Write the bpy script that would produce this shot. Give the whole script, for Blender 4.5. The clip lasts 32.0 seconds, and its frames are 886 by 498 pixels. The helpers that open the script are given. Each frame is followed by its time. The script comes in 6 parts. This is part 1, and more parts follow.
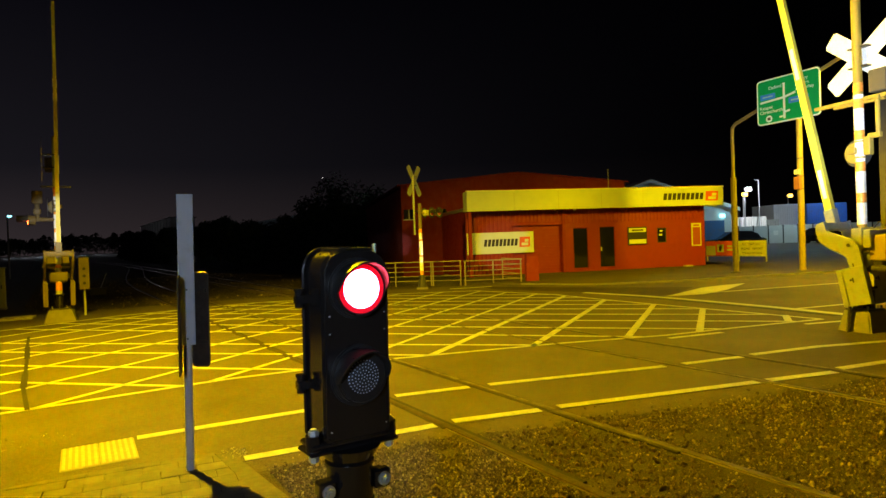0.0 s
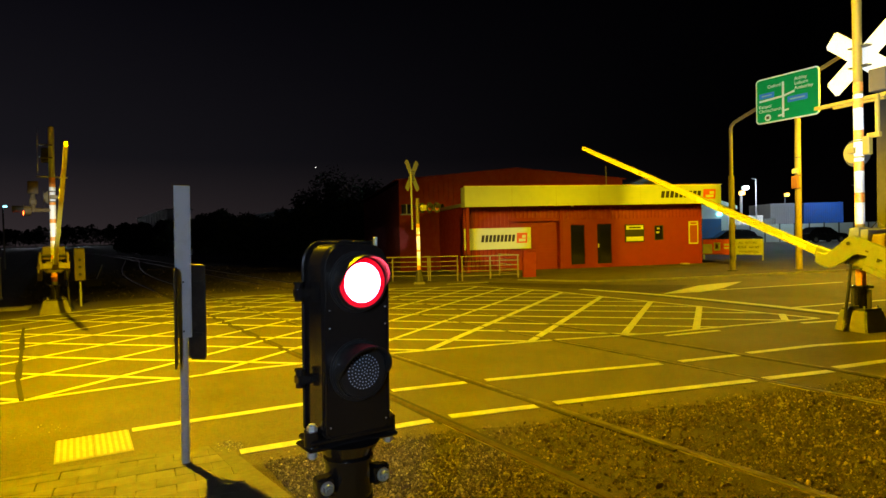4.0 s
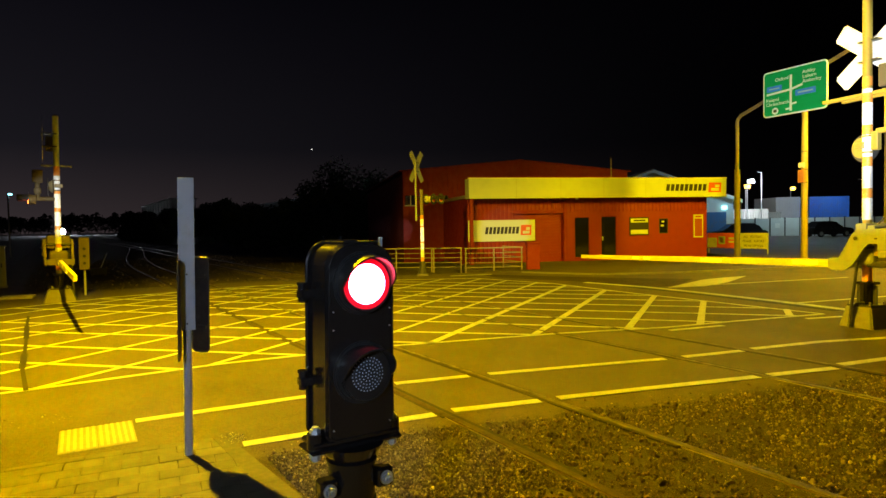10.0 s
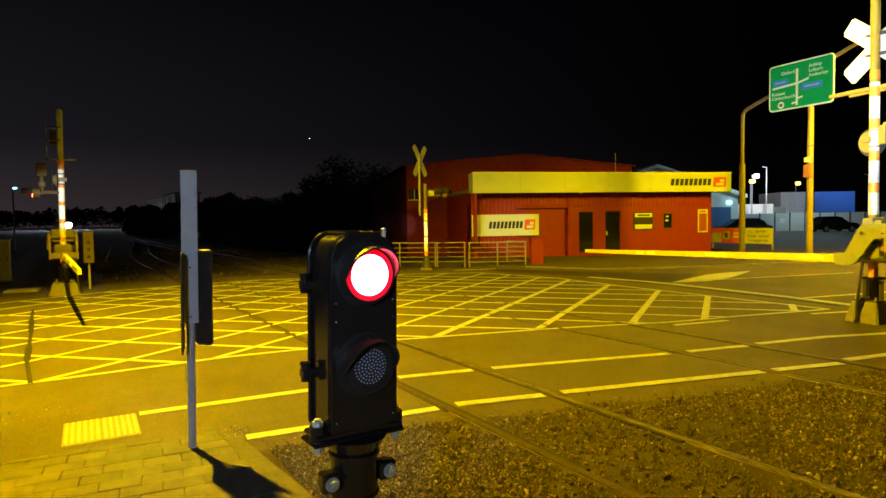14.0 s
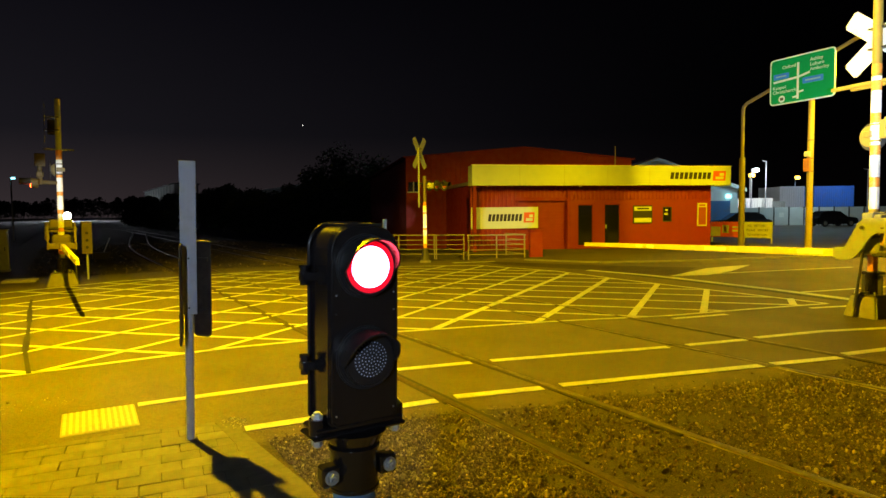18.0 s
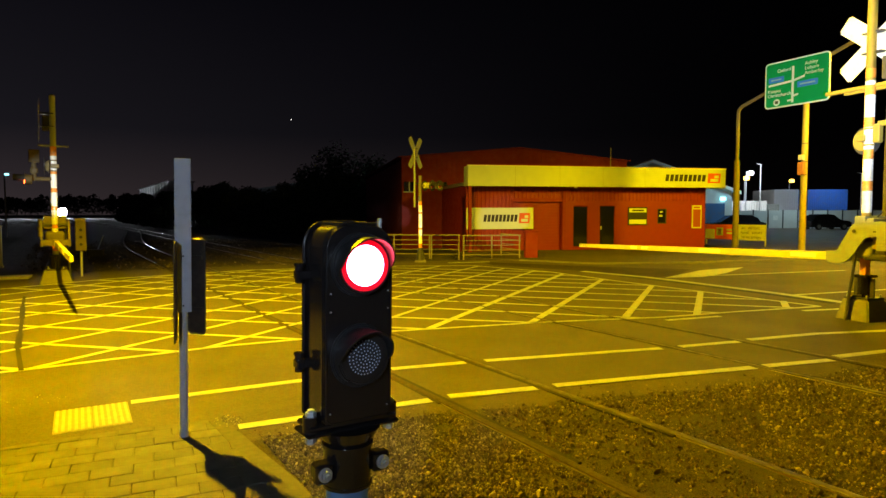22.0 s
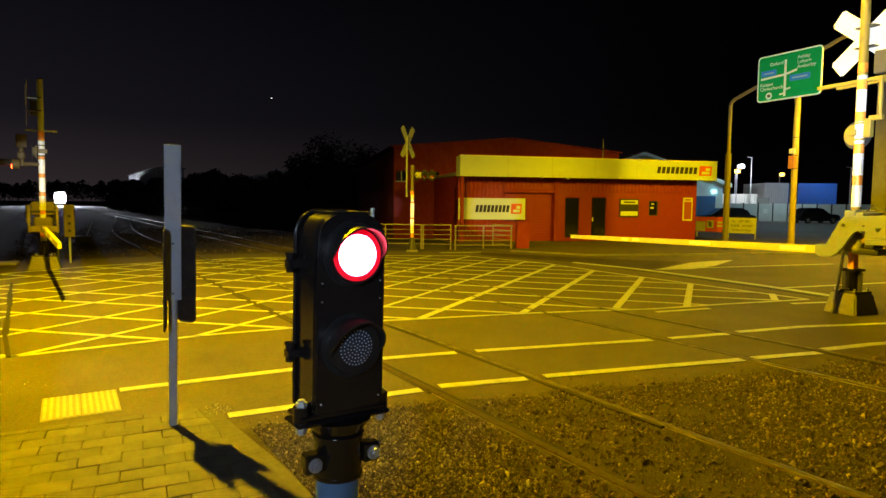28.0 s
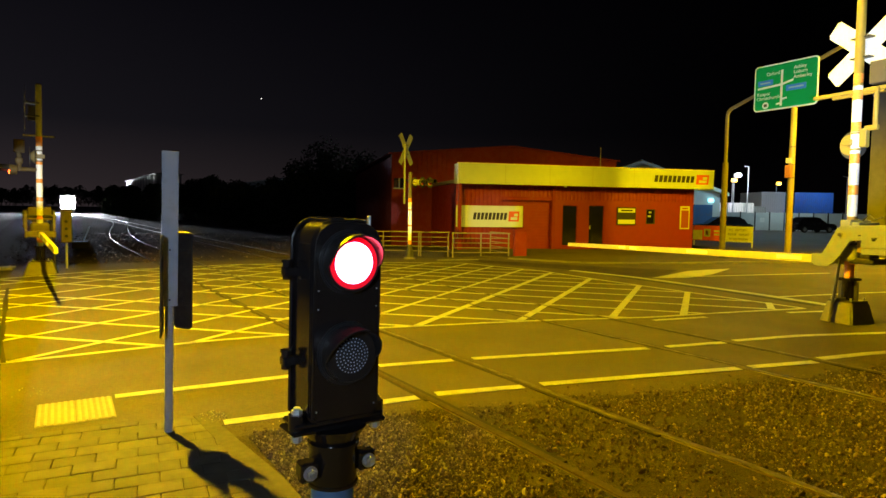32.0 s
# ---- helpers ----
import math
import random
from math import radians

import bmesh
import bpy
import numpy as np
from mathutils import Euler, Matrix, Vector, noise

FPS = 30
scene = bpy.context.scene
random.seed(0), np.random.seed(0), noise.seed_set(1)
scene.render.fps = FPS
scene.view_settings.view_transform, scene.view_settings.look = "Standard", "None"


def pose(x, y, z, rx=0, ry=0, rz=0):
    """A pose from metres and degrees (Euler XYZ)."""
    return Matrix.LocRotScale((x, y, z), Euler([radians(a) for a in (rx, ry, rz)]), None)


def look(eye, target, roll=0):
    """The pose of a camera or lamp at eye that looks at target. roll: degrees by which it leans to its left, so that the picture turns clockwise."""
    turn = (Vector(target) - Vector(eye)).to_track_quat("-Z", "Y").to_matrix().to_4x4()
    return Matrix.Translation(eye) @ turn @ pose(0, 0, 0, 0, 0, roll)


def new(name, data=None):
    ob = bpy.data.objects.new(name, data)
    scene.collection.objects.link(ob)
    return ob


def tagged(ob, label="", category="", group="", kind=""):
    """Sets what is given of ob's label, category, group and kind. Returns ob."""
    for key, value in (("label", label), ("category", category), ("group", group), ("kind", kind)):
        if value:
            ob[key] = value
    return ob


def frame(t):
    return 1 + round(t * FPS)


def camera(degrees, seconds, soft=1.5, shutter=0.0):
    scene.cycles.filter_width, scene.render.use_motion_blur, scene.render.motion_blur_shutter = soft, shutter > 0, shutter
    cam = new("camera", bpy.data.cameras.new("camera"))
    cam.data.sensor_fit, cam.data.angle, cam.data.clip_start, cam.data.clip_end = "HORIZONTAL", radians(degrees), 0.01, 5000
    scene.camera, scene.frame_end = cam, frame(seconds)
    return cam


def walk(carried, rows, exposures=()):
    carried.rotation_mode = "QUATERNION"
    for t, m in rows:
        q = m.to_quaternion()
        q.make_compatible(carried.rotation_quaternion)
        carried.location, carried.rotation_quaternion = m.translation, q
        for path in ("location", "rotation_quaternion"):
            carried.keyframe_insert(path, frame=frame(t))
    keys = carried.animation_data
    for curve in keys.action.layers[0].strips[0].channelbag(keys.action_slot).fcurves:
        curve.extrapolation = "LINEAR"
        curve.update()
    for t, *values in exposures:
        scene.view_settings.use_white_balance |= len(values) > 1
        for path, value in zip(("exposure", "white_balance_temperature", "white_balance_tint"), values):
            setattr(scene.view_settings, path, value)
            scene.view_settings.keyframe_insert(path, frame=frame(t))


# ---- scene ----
cam = camera(70.4, 32.0)
PATH = [
    (0, (-0.013, -0.052, 1.745), (1.035, 1.651, 1.715), -2.1),
    (0.5, (-0.014, -0.043, 1.742), (1.038, 1.658, 1.713), -2.1),
    (1, (-0.012, -0.039, 1.743), (1.043, 1.66, 1.714), -1.9),
    (1.5, (-0.012, -0.031, 1.74), (1.047, 1.665, 1.71), -1.7),
    (2, (-0.012, -0.035, 1.74), (1.05, 1.66, 1.708), -1.6),
    (2.5, (-0.013, -0.037, 1.741), (1.048, 1.658, 1.705), -1.6),
    (3, (-0.014, -0.037, 1.744), (1.044, 1.66, 1.702), -1.6),
    (3.5, (-0.013, -0.026, 1.743), (1.045, 1.67, 1.7), -1.5),
    (5.5, (-0.013, -0.023, 1.742), (1.031, 1.681, 1.679), -1.4),
    (6, (-0.011, -0.014, 1.741), (1.031, 1.691, 1.673), -1.4),
    (6.5, (-0.01, -0.011, 1.743), (1.031, 1.695, 1.674), -1.4),
    (7, (-0.008, -0.01, 1.745), (1.032, 1.697, 1.672), -1.3),
    (7.5, (-0.005, -0.002, 1.747), (1.035, 1.705, 1.674), -1.2),
    (8, (-0.003, 0.007, 1.748), (1.04, 1.712, 1.673), -1.2),
    (8.5, (0.0, 0.009, 1.749), (1.045, 1.713, 1.676), -1.1),
    (9, (-0.003, 0.005, 1.75), (1.043, 1.708, 1.676), -1.0),
    (9.5, (-0.005, -0.004, 1.761), (1.042, 1.698, 1.686), -1.1),
    (10, (-0.003, 0.002, 1.768), (1.042, 1.705, 1.694), -1.0),
    (10.5, (-0.004, 0.003, 1.764), (1.042, 1.705, 1.692), -1.0),
    (11, (-0.002, 0.001, 1.762), (1.043, 1.704, 1.687), -1.0),
    (11.5, (0.0, 0.008, 1.76), (1.046, 1.711, 1.686), -1.0),
    (12, (0.001, 0.01, 1.761), (1.044, 1.714, 1.685), -1.0),
    (12.5, (0.002, 0.012, 1.762), (1.043, 1.718, 1.684), -1.0),
    (13, (0.005, 0.016, 1.76), (1.045, 1.722, 1.678), -1.0),
    (13.5, (0.006, 0.017, 1.758), (1.043, 1.725, 1.671), -1.0),
    (14, (0.007, 0.021, 1.758), (1.042, 1.73, 1.667), -0.9),
    (14.5, (0.008, 0.024, 1.758), (1.04, 1.735, 1.663), -1.0),
    (16.5, (0.009, 0.03, 1.757), (1.041, 1.74, 1.649), -0.8),
    (17, (0.007, 0.029, 1.758), (1.041, 1.738, 1.648), -0.7),
    (17.5, (0.009, 0.035, 1.757), (1.044, 1.742, 1.644), -0.7),
    (18, (0.011, 0.041, 1.756), (1.048, 1.747, 1.641), -0.6),
    (18.5, (0.01, 0.035, 1.757), (1.049, 1.74, 1.642), -0.5),
    (19, (0.007, 0.032, 1.757), (1.047, 1.737, 1.642), -0.5),
    (19.5, (0.004, 0.028, 1.759), (1.046, 1.731, 1.644), -0.5),
    (20, (0.005, 0.031, 1.757), (1.049, 1.733, 1.642), -0.4),
    (20.5, (0.006, 0.035, 1.755), (1.052, 1.735, 1.642), -0.3),
    (21, (0.005, 0.031, 1.757), (1.052, 1.731, 1.643), -0.2),
    (21.5, (0.005, 0.032, 1.753), (1.055, 1.731, 1.638), -0.2),
    (22, (0.007, 0.031, 1.755), (1.057, 1.729, 1.64), -0.1),
    (22.5, (0.007, 0.032, 1.755), (1.059, 1.729, 1.636), -0.1),
    (23, (0.008, 0.037, 1.754), (1.063, 1.732, 1.63), 0.0),
    (23.5, (0.008, 0.039, 1.754), (1.064, 1.733, 1.625), 0.1),
    (24, (0.011, 0.044, 1.752), (1.066, 1.738, 1.617), 0.2),
    (24.5, (0.012, 0.043, 1.752), (1.068, 1.735, 1.611), 0.2),
    (25, (0.015, 0.047, 1.748), (1.073, 1.738, 1.604), 0.3),
    (25.5, (0.013, 0.043, 1.752), (1.072, 1.733, 1.605), 0.3),
    (27.5, (0.014, 0.049, 1.752), (1.085, 1.731, 1.603), 0.5),
    (28, (0.011, 0.045, 1.755), (1.083, 1.727, 1.608), 0.5),
    (28.5, (0.009, 0.044, 1.755), (1.084, 1.724, 1.612), 0.6),
    (29, (0.009, 0.039, 1.756), (1.085, 1.719, 1.616), 0.6),
    (29.5, (0.011, 0.038, 1.757), (1.088, 1.717, 1.618), 0.6),
    (30, (0.01, 0.039, 1.757), (1.089, 1.718, 1.621), 0.7),
    (30.5, (0.007, 0.034, 1.761), (1.086, 1.713, 1.628), 0.8),
    (31, (0.006, 0.033, 1.761), (1.086, 1.711, 1.632), 0.8),
    (31.5, (0.009, 0.035, 1.759), (1.089, 1.713, 1.631), 0.8),
    (32, (0.011, 0.039, 1.758), (1.09, 1.718, 1.634), 0.8),
]
# the clip's camera opens up a little once the train's light comes in
EXPOSURE = [(0, 0.08), (6, 0.15), (9, 0.22), (18, 0.22), (24, 0.12), (28, 0.03), (32, 0.05)]
walk(cam, [(t, look(eye, target, roll)) for t, eye, target, roll in PATH], EXPOSURE)

# ---------------------------------------------------------------- light
world = bpy.data.worlds.new("night_sky")
scene.world = world
world.use_nodes = True
wn, wl = world.node_tree.nodes, world.node_tree.links
wn.clear()
w_out = wn.new("ShaderNodeOutputWorld")
w_bg = wn.new("ShaderNodeBackground")
w_tc = wn.new("ShaderNodeTexCoord")
w_sep = wn.new("ShaderNodeSeparateXYZ")
w_ramp = wn.new("ShaderNodeValToRGB")
wl.new(w_tc.outputs["Generated"], w_sep.inputs[0])
wl.new(w_sep.outputs["Z"], w_ramp.inputs[0])
w_ramp.color_ramp.elements[0].color = (0.0110, 0.0082, 0.0088, 1)
w_ramp.color_ramp.elements[1].position = 0.42
w_ramp.color_ramp.elements[1].color = (0.0003, 0.0003, 0.0008, 1)
mid_sky = w_ramp.color_ramp.elements.new(0.12)
mid_sky.color = (0.0030, 0.0027, 0.0036, 1)
# the sky is brighter on the side away from the yard
w_side = wn.new("ShaderNodeMapRange")
w_side.inputs[1].default_value, w_side.inputs[2].default_value = -0.05, 0.85
w_side.inputs[3].default_value, w_side.inputs[4].default_value = 2.6, 0.08
wl.new(w_sep.outputs["X"], w_side.inputs[0])
wl.new(w_side.outputs[0], w_bg.inputs[1])
wl.new(w_ramp.outputs[0], w_bg.inputs[0])
wl.new(w_bg.outputs[0], w_out.inputs[0])

SODIUM = (1.0, 0.65, 0.0)
COOL = (0.62, 0.80, 1.0)


def lamp(name, kind, at, power, colour, size=0.3, target=None, angle=None):
    data = bpy.data.lights.new(name, kind)
    data.energy, data.color = power, colour
    if kind == "AREA":
        data.shape, data.size = "DISK", size
    else:
        data.shadow_soft_size = size
    if kind == "SPOT":
        data.spot_size, data.spot_blend = radians(angle), 0.6
    ob = new(name, data)
    ob.matrix_world = look(at, target or (at[0] + 0.01, at[1], 0), 0)
    return ob


# sodium street lamps over the road, outside the view
lamp("street_light_near", "SPOT", (-0.15, 10.2, 8.6), 19500, SODIUM, 0.13, (4.5, 9.0, 0), 142)
lamp("street_light_junction", "SPOT", (22.62, 8.95, 7.7), 10500, SODIUM, 0.45, (22.4, 10.4, 0), 158)
# cool white path lamp behind the footpath
lamp("path_light_cool", "SPOT", (-1.7, -1.6, 2.5), 420, COOL, 0.12, (0.80, 3.4, 1.75), 38)
# added narrow white spots, unseen, to whiten mast bands, blades, sign and banner
lamp("added_white_spot", "SPOT", (-1.2, -0.7, 1.5), 10500, (0.80, 0.90, 1.0), 0.04, (11.0, 5.65, 4.05), 15.5)
lamp("added_white_spot", "SPOT", (-1.2, -0.75, 1.45), 6500, (0.80, 0.90, 1.0), 0.04, (11.15, 5.2, 2.75), 10.5)
lamp("added_white_spot", "SPOT", (0.9, -4.6, 1.0), 12000, (0.80, 0.90, 1.0), 0.05, (11.14, 19.48, 1.40), 2.3)
lamp("added_white_spot", "SPOT", (-2.6, -3.2, 0.9), 15000, (0.80, 0.90, 1.0), 0.05, (0.06, 18.9, 2.5), 4.4)
lamp("added_white_spot", "SPOT", (-2.6, -3.25, 0.9), 5500, (0.80, 0.90, 1.0), 0.05, (17.25, 22.75, 1.45), 4.6)

# ---------------------------------------------------------------- materials


class Mat:
    """A node material under construction."""

    def __init__(self, name, colour=(0.5, 0.5, 0.5), rough=0.6, metal=0.0, coat=0.0):
        self.m = bpy.data.materials.new(name)
        self.m.use_nodes = True
        self.n, self.l = self.m.node_tree.nodes, self.m.node_tree.links
        self.b = self.n["Principled BSDF"]
        self.b.inputs["Base Color"].default_value = (*colour, 1)
        self.b.inputs["Roughness"].default_value = rough
        self.b.inputs["Metallic"].default_value = metal
        self.b.inputs["Coat Weight"].default_value = coat
        self.b.inputs["Coat Roughness"].default_value = 0.12

    def coords(self, world=True):
        if world:
            g = self.n.new("ShaderNodeNewGeometry")
            return g.outputs["Position"]
        return self.n.new("ShaderNodeTexCoord").outputs["Object"]

    def noise(self, scale, detail=4, rough=0.6, stretch=None, world=True):
        src = self.coords(world)
        if stretch:
            mp = self.n.new("ShaderNodeMapping")
            mp.inputs["Scale"].default_value = stretch
            self.l.new(src, mp.inputs[0])
            src = mp.outputs[0]
        t = self.n.new("ShaderNodeTexNoise")
        t.inputs["Scale"].default_value, t.inputs["Detail"].default_value = scale, detail
        t.inputs["Roughness"].default_value = rough
        self.l.new(src, t.inputs["Vector"])
        return t.outputs[0]

    def cells(self, scale, out="Distance", world=True):
        t = self.n.new("ShaderNodeTexVoronoi")
        t.inputs["Scale"].default_value = scale
        self.l.new(self.coords(world), t.inputs["Vector"])
        return t.outputs[out]

    def ramp(self, src, stops):
        r = self.n.new("ShaderNodeValToRGB")
        e = r.color_ramp.elements
        while len(e) < len(stops):
            e.new(0.5)
        for el, (p, c) in zip(e, stops):
            el.position, el.color = p, (*c, 1) if len(c) == 3 else c
        self.l.new(src, r.inputs[0])
        return r.outputs[0]

    def mix(self, a, b, fac, mode="MIX"):
        x = self.n.new("ShaderNodeMix")
        x.data_type, x.blend_type = "RGBA", mode
        for v, i in ((fac, 0), (a, 6), (b, 7)):
            if isinstance(v, (int, float)):
                x.inputs[i].default_value = v
            elif isinstance(v, tuple):
                x.inputs[i].default_value = (*v, 1)
            else:
                self.l.new(v, x.inputs[i])
        return x.outputs[2]

    def colour(self, src):
        self.l.new(src, self.b.inputs["Base Color"])
        return self

    def roughness(self, src):
        self.l.new(src, self.b.inputs["Roughness"])
        return self

    def bump(self, src, strength=0.3, distance=0.01):
        b = self.n.new("ShaderNodeBump")
        b.inputs["Strength"].default_value, b.inputs["Distance"].default_value = strength, distance
        self.l.new(src, b.inputs["Height"])
        self.l.new(b.outputs[0], self.b.inputs["Normal"])
        return self

    def rnd(self):
        return self.n.new("ShaderNodeObjectInfo").outputs["Random"]

    def island(self):
        return self.n.new("ShaderNodeNewGeometry").outputs["Random Per Island"]

    def glow(self, colour, power):
        self.b.inputs["Emission Color"].default_value = (*colour, 1)
        self.b.inputs["Emission Strength"].default_value = power
        return self


def painted(name, c, rough=0.45, wear=0.25, scale=9.0, metal=0.0, dirt=(0.12, 0.10, 0.08)):
    """Paint with grime in patches and a fine orange-peel relief."""
    k = Mat(name, c, rough, metal)
    f = k.ramp(k.noise(scale, 6), [(0.48, (0, 0, 0)), (0.75, (wear, wear, wear))])
    k.colour(k.mix(c, dirt, f))
    k.roughness(k.ramp(k.noise(scale * 3, 3), [(0.3, (rough * 0.8,) * 3), (0.7, (min(1, rough * 1.3),) * 3)]))
    return k.bump(k.noise(scale * 25, 3), 0.08, 0.002).m


k = Mat("asphalt", rough=0.85)
base = k.ramp(k.noise(0.9, 5, 0.65), [(0.3, (0.070, 0.059, 0.042)), (0.7, (0.090, 0.076, 0.055))])
patch = k.ramp(k.noise(0.25, 3), [(0.40, (0.86, 0.86, 0.86)), (0.64, (1.07, 1.07, 1.07))])
base = k.mix(base, patch, 1.0, "MULTIPLY")
chips = k.ramp(k.cells(95, "Color"), [(0.2, (0.55, 0.55, 0.55)), (0.85, (1.5, 1.5, 1.5))])
k.colour(k.mix(base, chips, 0.38, "MULTIPLY"))
k.roughness(k.ramp(k.noise(0.6, 4), [(0.35, (0.82,) * 3), (0.7, (0.97,) * 3)]))
k.b.inputs["Specular IOR Level"].default_value = 0.2
ASPHALT = k.bump(k.cells(110), 0.55, 0.006).m

k = Mat("road_paint", rough=0.6)
worn = k.ramp(k.noise(7, 6, 0.7), [(0.42, (0, 0, 0)), (0.72, (0.6, 0.6, 0.6))])
k.colour(k.mix((0.37, 0.385, 0.305), (0.12, 0.11, 0.09), worn))
PAINT = k.bump(k.cells(120), 0.3, 0.003).m

k = Mat("gravel_bed", rough=0.95)
g1 = k.ramp(k.cells(95, "Color"), [(0.1, (0.022, 0.016, 0.010)), (0.9, (0.064, 0.048, 0.030))])
g2 = k.ramp(k.noise(1.3, 4), [(0.35, (0.62, 0.55, 0.5)), (0.68, (1.1, 1.1, 1.1))])
k.colour(k.mix(g1, g2, 1.0, "MULTIPLY"))
GRAVEL = k.bump(k.cells(95), 0.9, 0.014).m

k = Mat("crushed_stone", rough=0.9)
k.colour(k.ramp(k.island(), [(0.0, (0.034, 0.026, 0.018)), (0.45, (0.078, 0.059, 0.041)), (0.84, (0.155, 0.122, 0.089)), (1.0, (0.32, 0.265, 0.205))]))
STONE = k.bump(k.noise(60, 4), 0.5, 0.004).m
k = Mat("pale_chips", rough=0.9)
k.colour(k.ramp(k.island(), [(0.0, (0.14, 0.13, 0.09)), (1.0, (0.36, 0.33, 0.25))]))
PALE_CHIP = k.m

k = Mat("dry_ground", rough=1.0)
k.colour(k.mix(k.ramp(k.noise(0.35, 6), [(0.3, (0.045, 0.04, 0.03)), (0.7, (0.09, 0.08, 0.055))]),
               k.ramp(k.noise(14, 4), [(0.3, (0.5,) * 3), (0.7, (1.3,) * 3)]), 1.0, "MULTIPLY"))
EARTH = k.bump(k.noise(9, 6), 0.8, 0.05).m

k = Mat("rail_steel", (0.30, 0.25, 0.20), 0.42, 0.9)
k.colour(k.ramp(k.noise(3, 5, stretch=(6, 1, 6)), [(0.35, (0.16, 0.09, 0.05)), (0.65, (0.42, 0.38, 0.33))]))
k.roughness(k.ramp(k.noise(5, 4), [(0.3, (0.28,) * 3), (0.7, (0.6,) * 3)]))
RAIL = k.m
POLISHED = Mat("polished_rail_head", (0.62, 0.60, 0.57), 0.20, 1.0).m
k = Mat("dull_rail_head", (0.07, 0.05, 0.033), 0.8)
k.colour(k.ramp(k.noise(18, 5, 0.7), [(0.3, (0.026, 0.019, 0.012)), (0.7, (0.066, 0.05, 0.034))]))
k.b.inputs["Specular IOR Level"].default_value = 0.12
DULL = k.bump(k.noise(90, 4), 0.5, 0.004).m
k = Mat("worn_rail_head", (0.20, 0.15, 0.10), 0.5, 0.25)
k.colour(k.ramp(k.noise(9, 5, 0.7, stretch=(6, 1, 6)), [(0.35, (0.026, 0.019, 0.012)), (0.68, (0.085, 0.064, 0.042))]))
k.roughness(k.ramp(k.noise(6, 4), [(0.35, (0.42,) * 3), (0.65, (0.75,) * 3)]))
WORN = k.m
k = Mat("groove_rubber", (0.012, 0.011, 0.010), 0.8)
k.b.inputs["Specular IOR Level"].default_value = 0.225
GROOVE = k.bump(k.noise(30, 4), 0.5, 0.01).m

BLACK = painted("gloss_black_paint", (0.009, 0.0075, 0.0078), 0.15, 0.05, 14)
VISOR = painted("satin_black_plastic", (0.012, 0.011, 0.012), 0.34, 0.05, 20)
VISOR.node_tree.nodes["Principled BSDF"].inputs["Specular IOR Level"].default_value = 0.5
ZINC = painted("galvanised_steel", (0.42, 0.44, 0.46), 0.42, 0.3, 16, 0.55)
GREYPAINT = painted("grey_post_paint", (0.37, 0.42, 0.56), 0.5, 0.25, 9)
YELLOW = painted("yellow_paint", (0.53, 0.55, 0.19), 0.42, 0.25, 6)
BOOM_YELLOW = painted("boom_yellow_paint", (0.60, 0.54, 0.07), 0.45, 0.18, 5)
DEEP_YELLOW = painted("deep_yellow_paint", (0.29, 0.22, 0.035), 0.5, 0.3, 6)
CREAM = painted("weathered_cream_paint", (0.25, 0.27, 0.26), 0.5, 0.35, 7)
WHITE_SHEET = painted("white_reflective_sheeting", (0.90, 0.91, 0.92), 0.25, 0.06, 9)
RED_SHEET = painted("orange_reflective_sheeting", (0.85, 0.33, 0.06), 0.25, 0.08, 9)
WHITE = painted("white_paint", (0.80, 0.80, 0.78), 0.5, 0.15, 5)
CONCRETE = painted("concrete", (0.34, 0.33, 0.30), 0.85, 0.5, 5)
FOOTING = painted("dirty_footing_concrete", (0.17, 0.16, 0.14), 0.9, 0.6, 6)
PLASTER_WALL = painted("grey_plaster", (0.085, 0.080, 0.072), 0.9, 0.4, 1.4, dirt=(0.05, 0.045, 0.04))
RED_WALL = painted("red_wall_paint", (0.225, 0.014, 0.009), 0.5, 0.22, 1.6, dirt=(0.16, 0.02, 0.015))
RED_DARK = painted("dark_red_cladding", (0.22, 0.017, 0.012), 0.8, 0.25, 1.2, dirt=(0.10, 0.015, 0.012))
FASCIA = painted("pale_fascia_panel", (0.55, 0.64, 0.53), 0.4, 0.10, 1.5)
GLASS_DARK = Mat("dark_window_glass", (0.010, 0.010, 0.012), 0.06, 0.0, 0.5).m
INK = Mat("black_lettering", (0.02, 0.02, 0.02), 0.5).m
LOGO = painted("orange_red_print", (0.62, 0.10, 0.02), 0.45, 0.08, 8)
RUST = painted("rust_orange_paint", (0.30, 0.11, 0.025), 0.6, 0.3, 7)
DARK = painted("dark_steel", (0.03, 0.03, 0.032), 0.45, 0.2, 12)

# ---------------------------------------------------------------- mesh helpers


def mesh_of(name, bm, mat, smooth=False):
    bmesh.ops.recalc_face_normals(bm, faces=bm.faces)
    me = bpy.data.meshes.new(name)
    bm.to_mesh(me)
    bm.free()
    for m in mat if isinstance(mat, (list, tuple)) else [mat]:
        me.materials.append(m)
    if smooth:
        for p in me.polygons:
            p.use_smooth = True
        me.set_sharp_from_angle(angle=radians(38))
    return me


def part(name, bm, mat, parent=None, label="", smooth=False):
    ob = new(name, mesh_of(name, bm, mat, smooth))
    ob.parent = parent
    return tagged(ob, label)


def thing(name, at, label, category, group="", kind="", rz=0.0):
    ob = new(name)
    ob.empty_display_size = 0.1
    ob.matrix_world = pose(*at, rz=rz)
    return tagged(ob, label, category, group, kind)


def lean(ob, degrees):
    """Tip a standing thing a little to one side, about its foot."""
    m = ob.matrix_world.copy()
    at = m.to_translation()
    turn = Matrix.Rotation(radians(degrees), 4, Vector((0.523, 0.852, 0.0)))
    ob.matrix_world = Matrix.Translation(at) @ turn @ Matrix.Translation(-at) @ m
    return ob


def B():
    return bmesh.new()


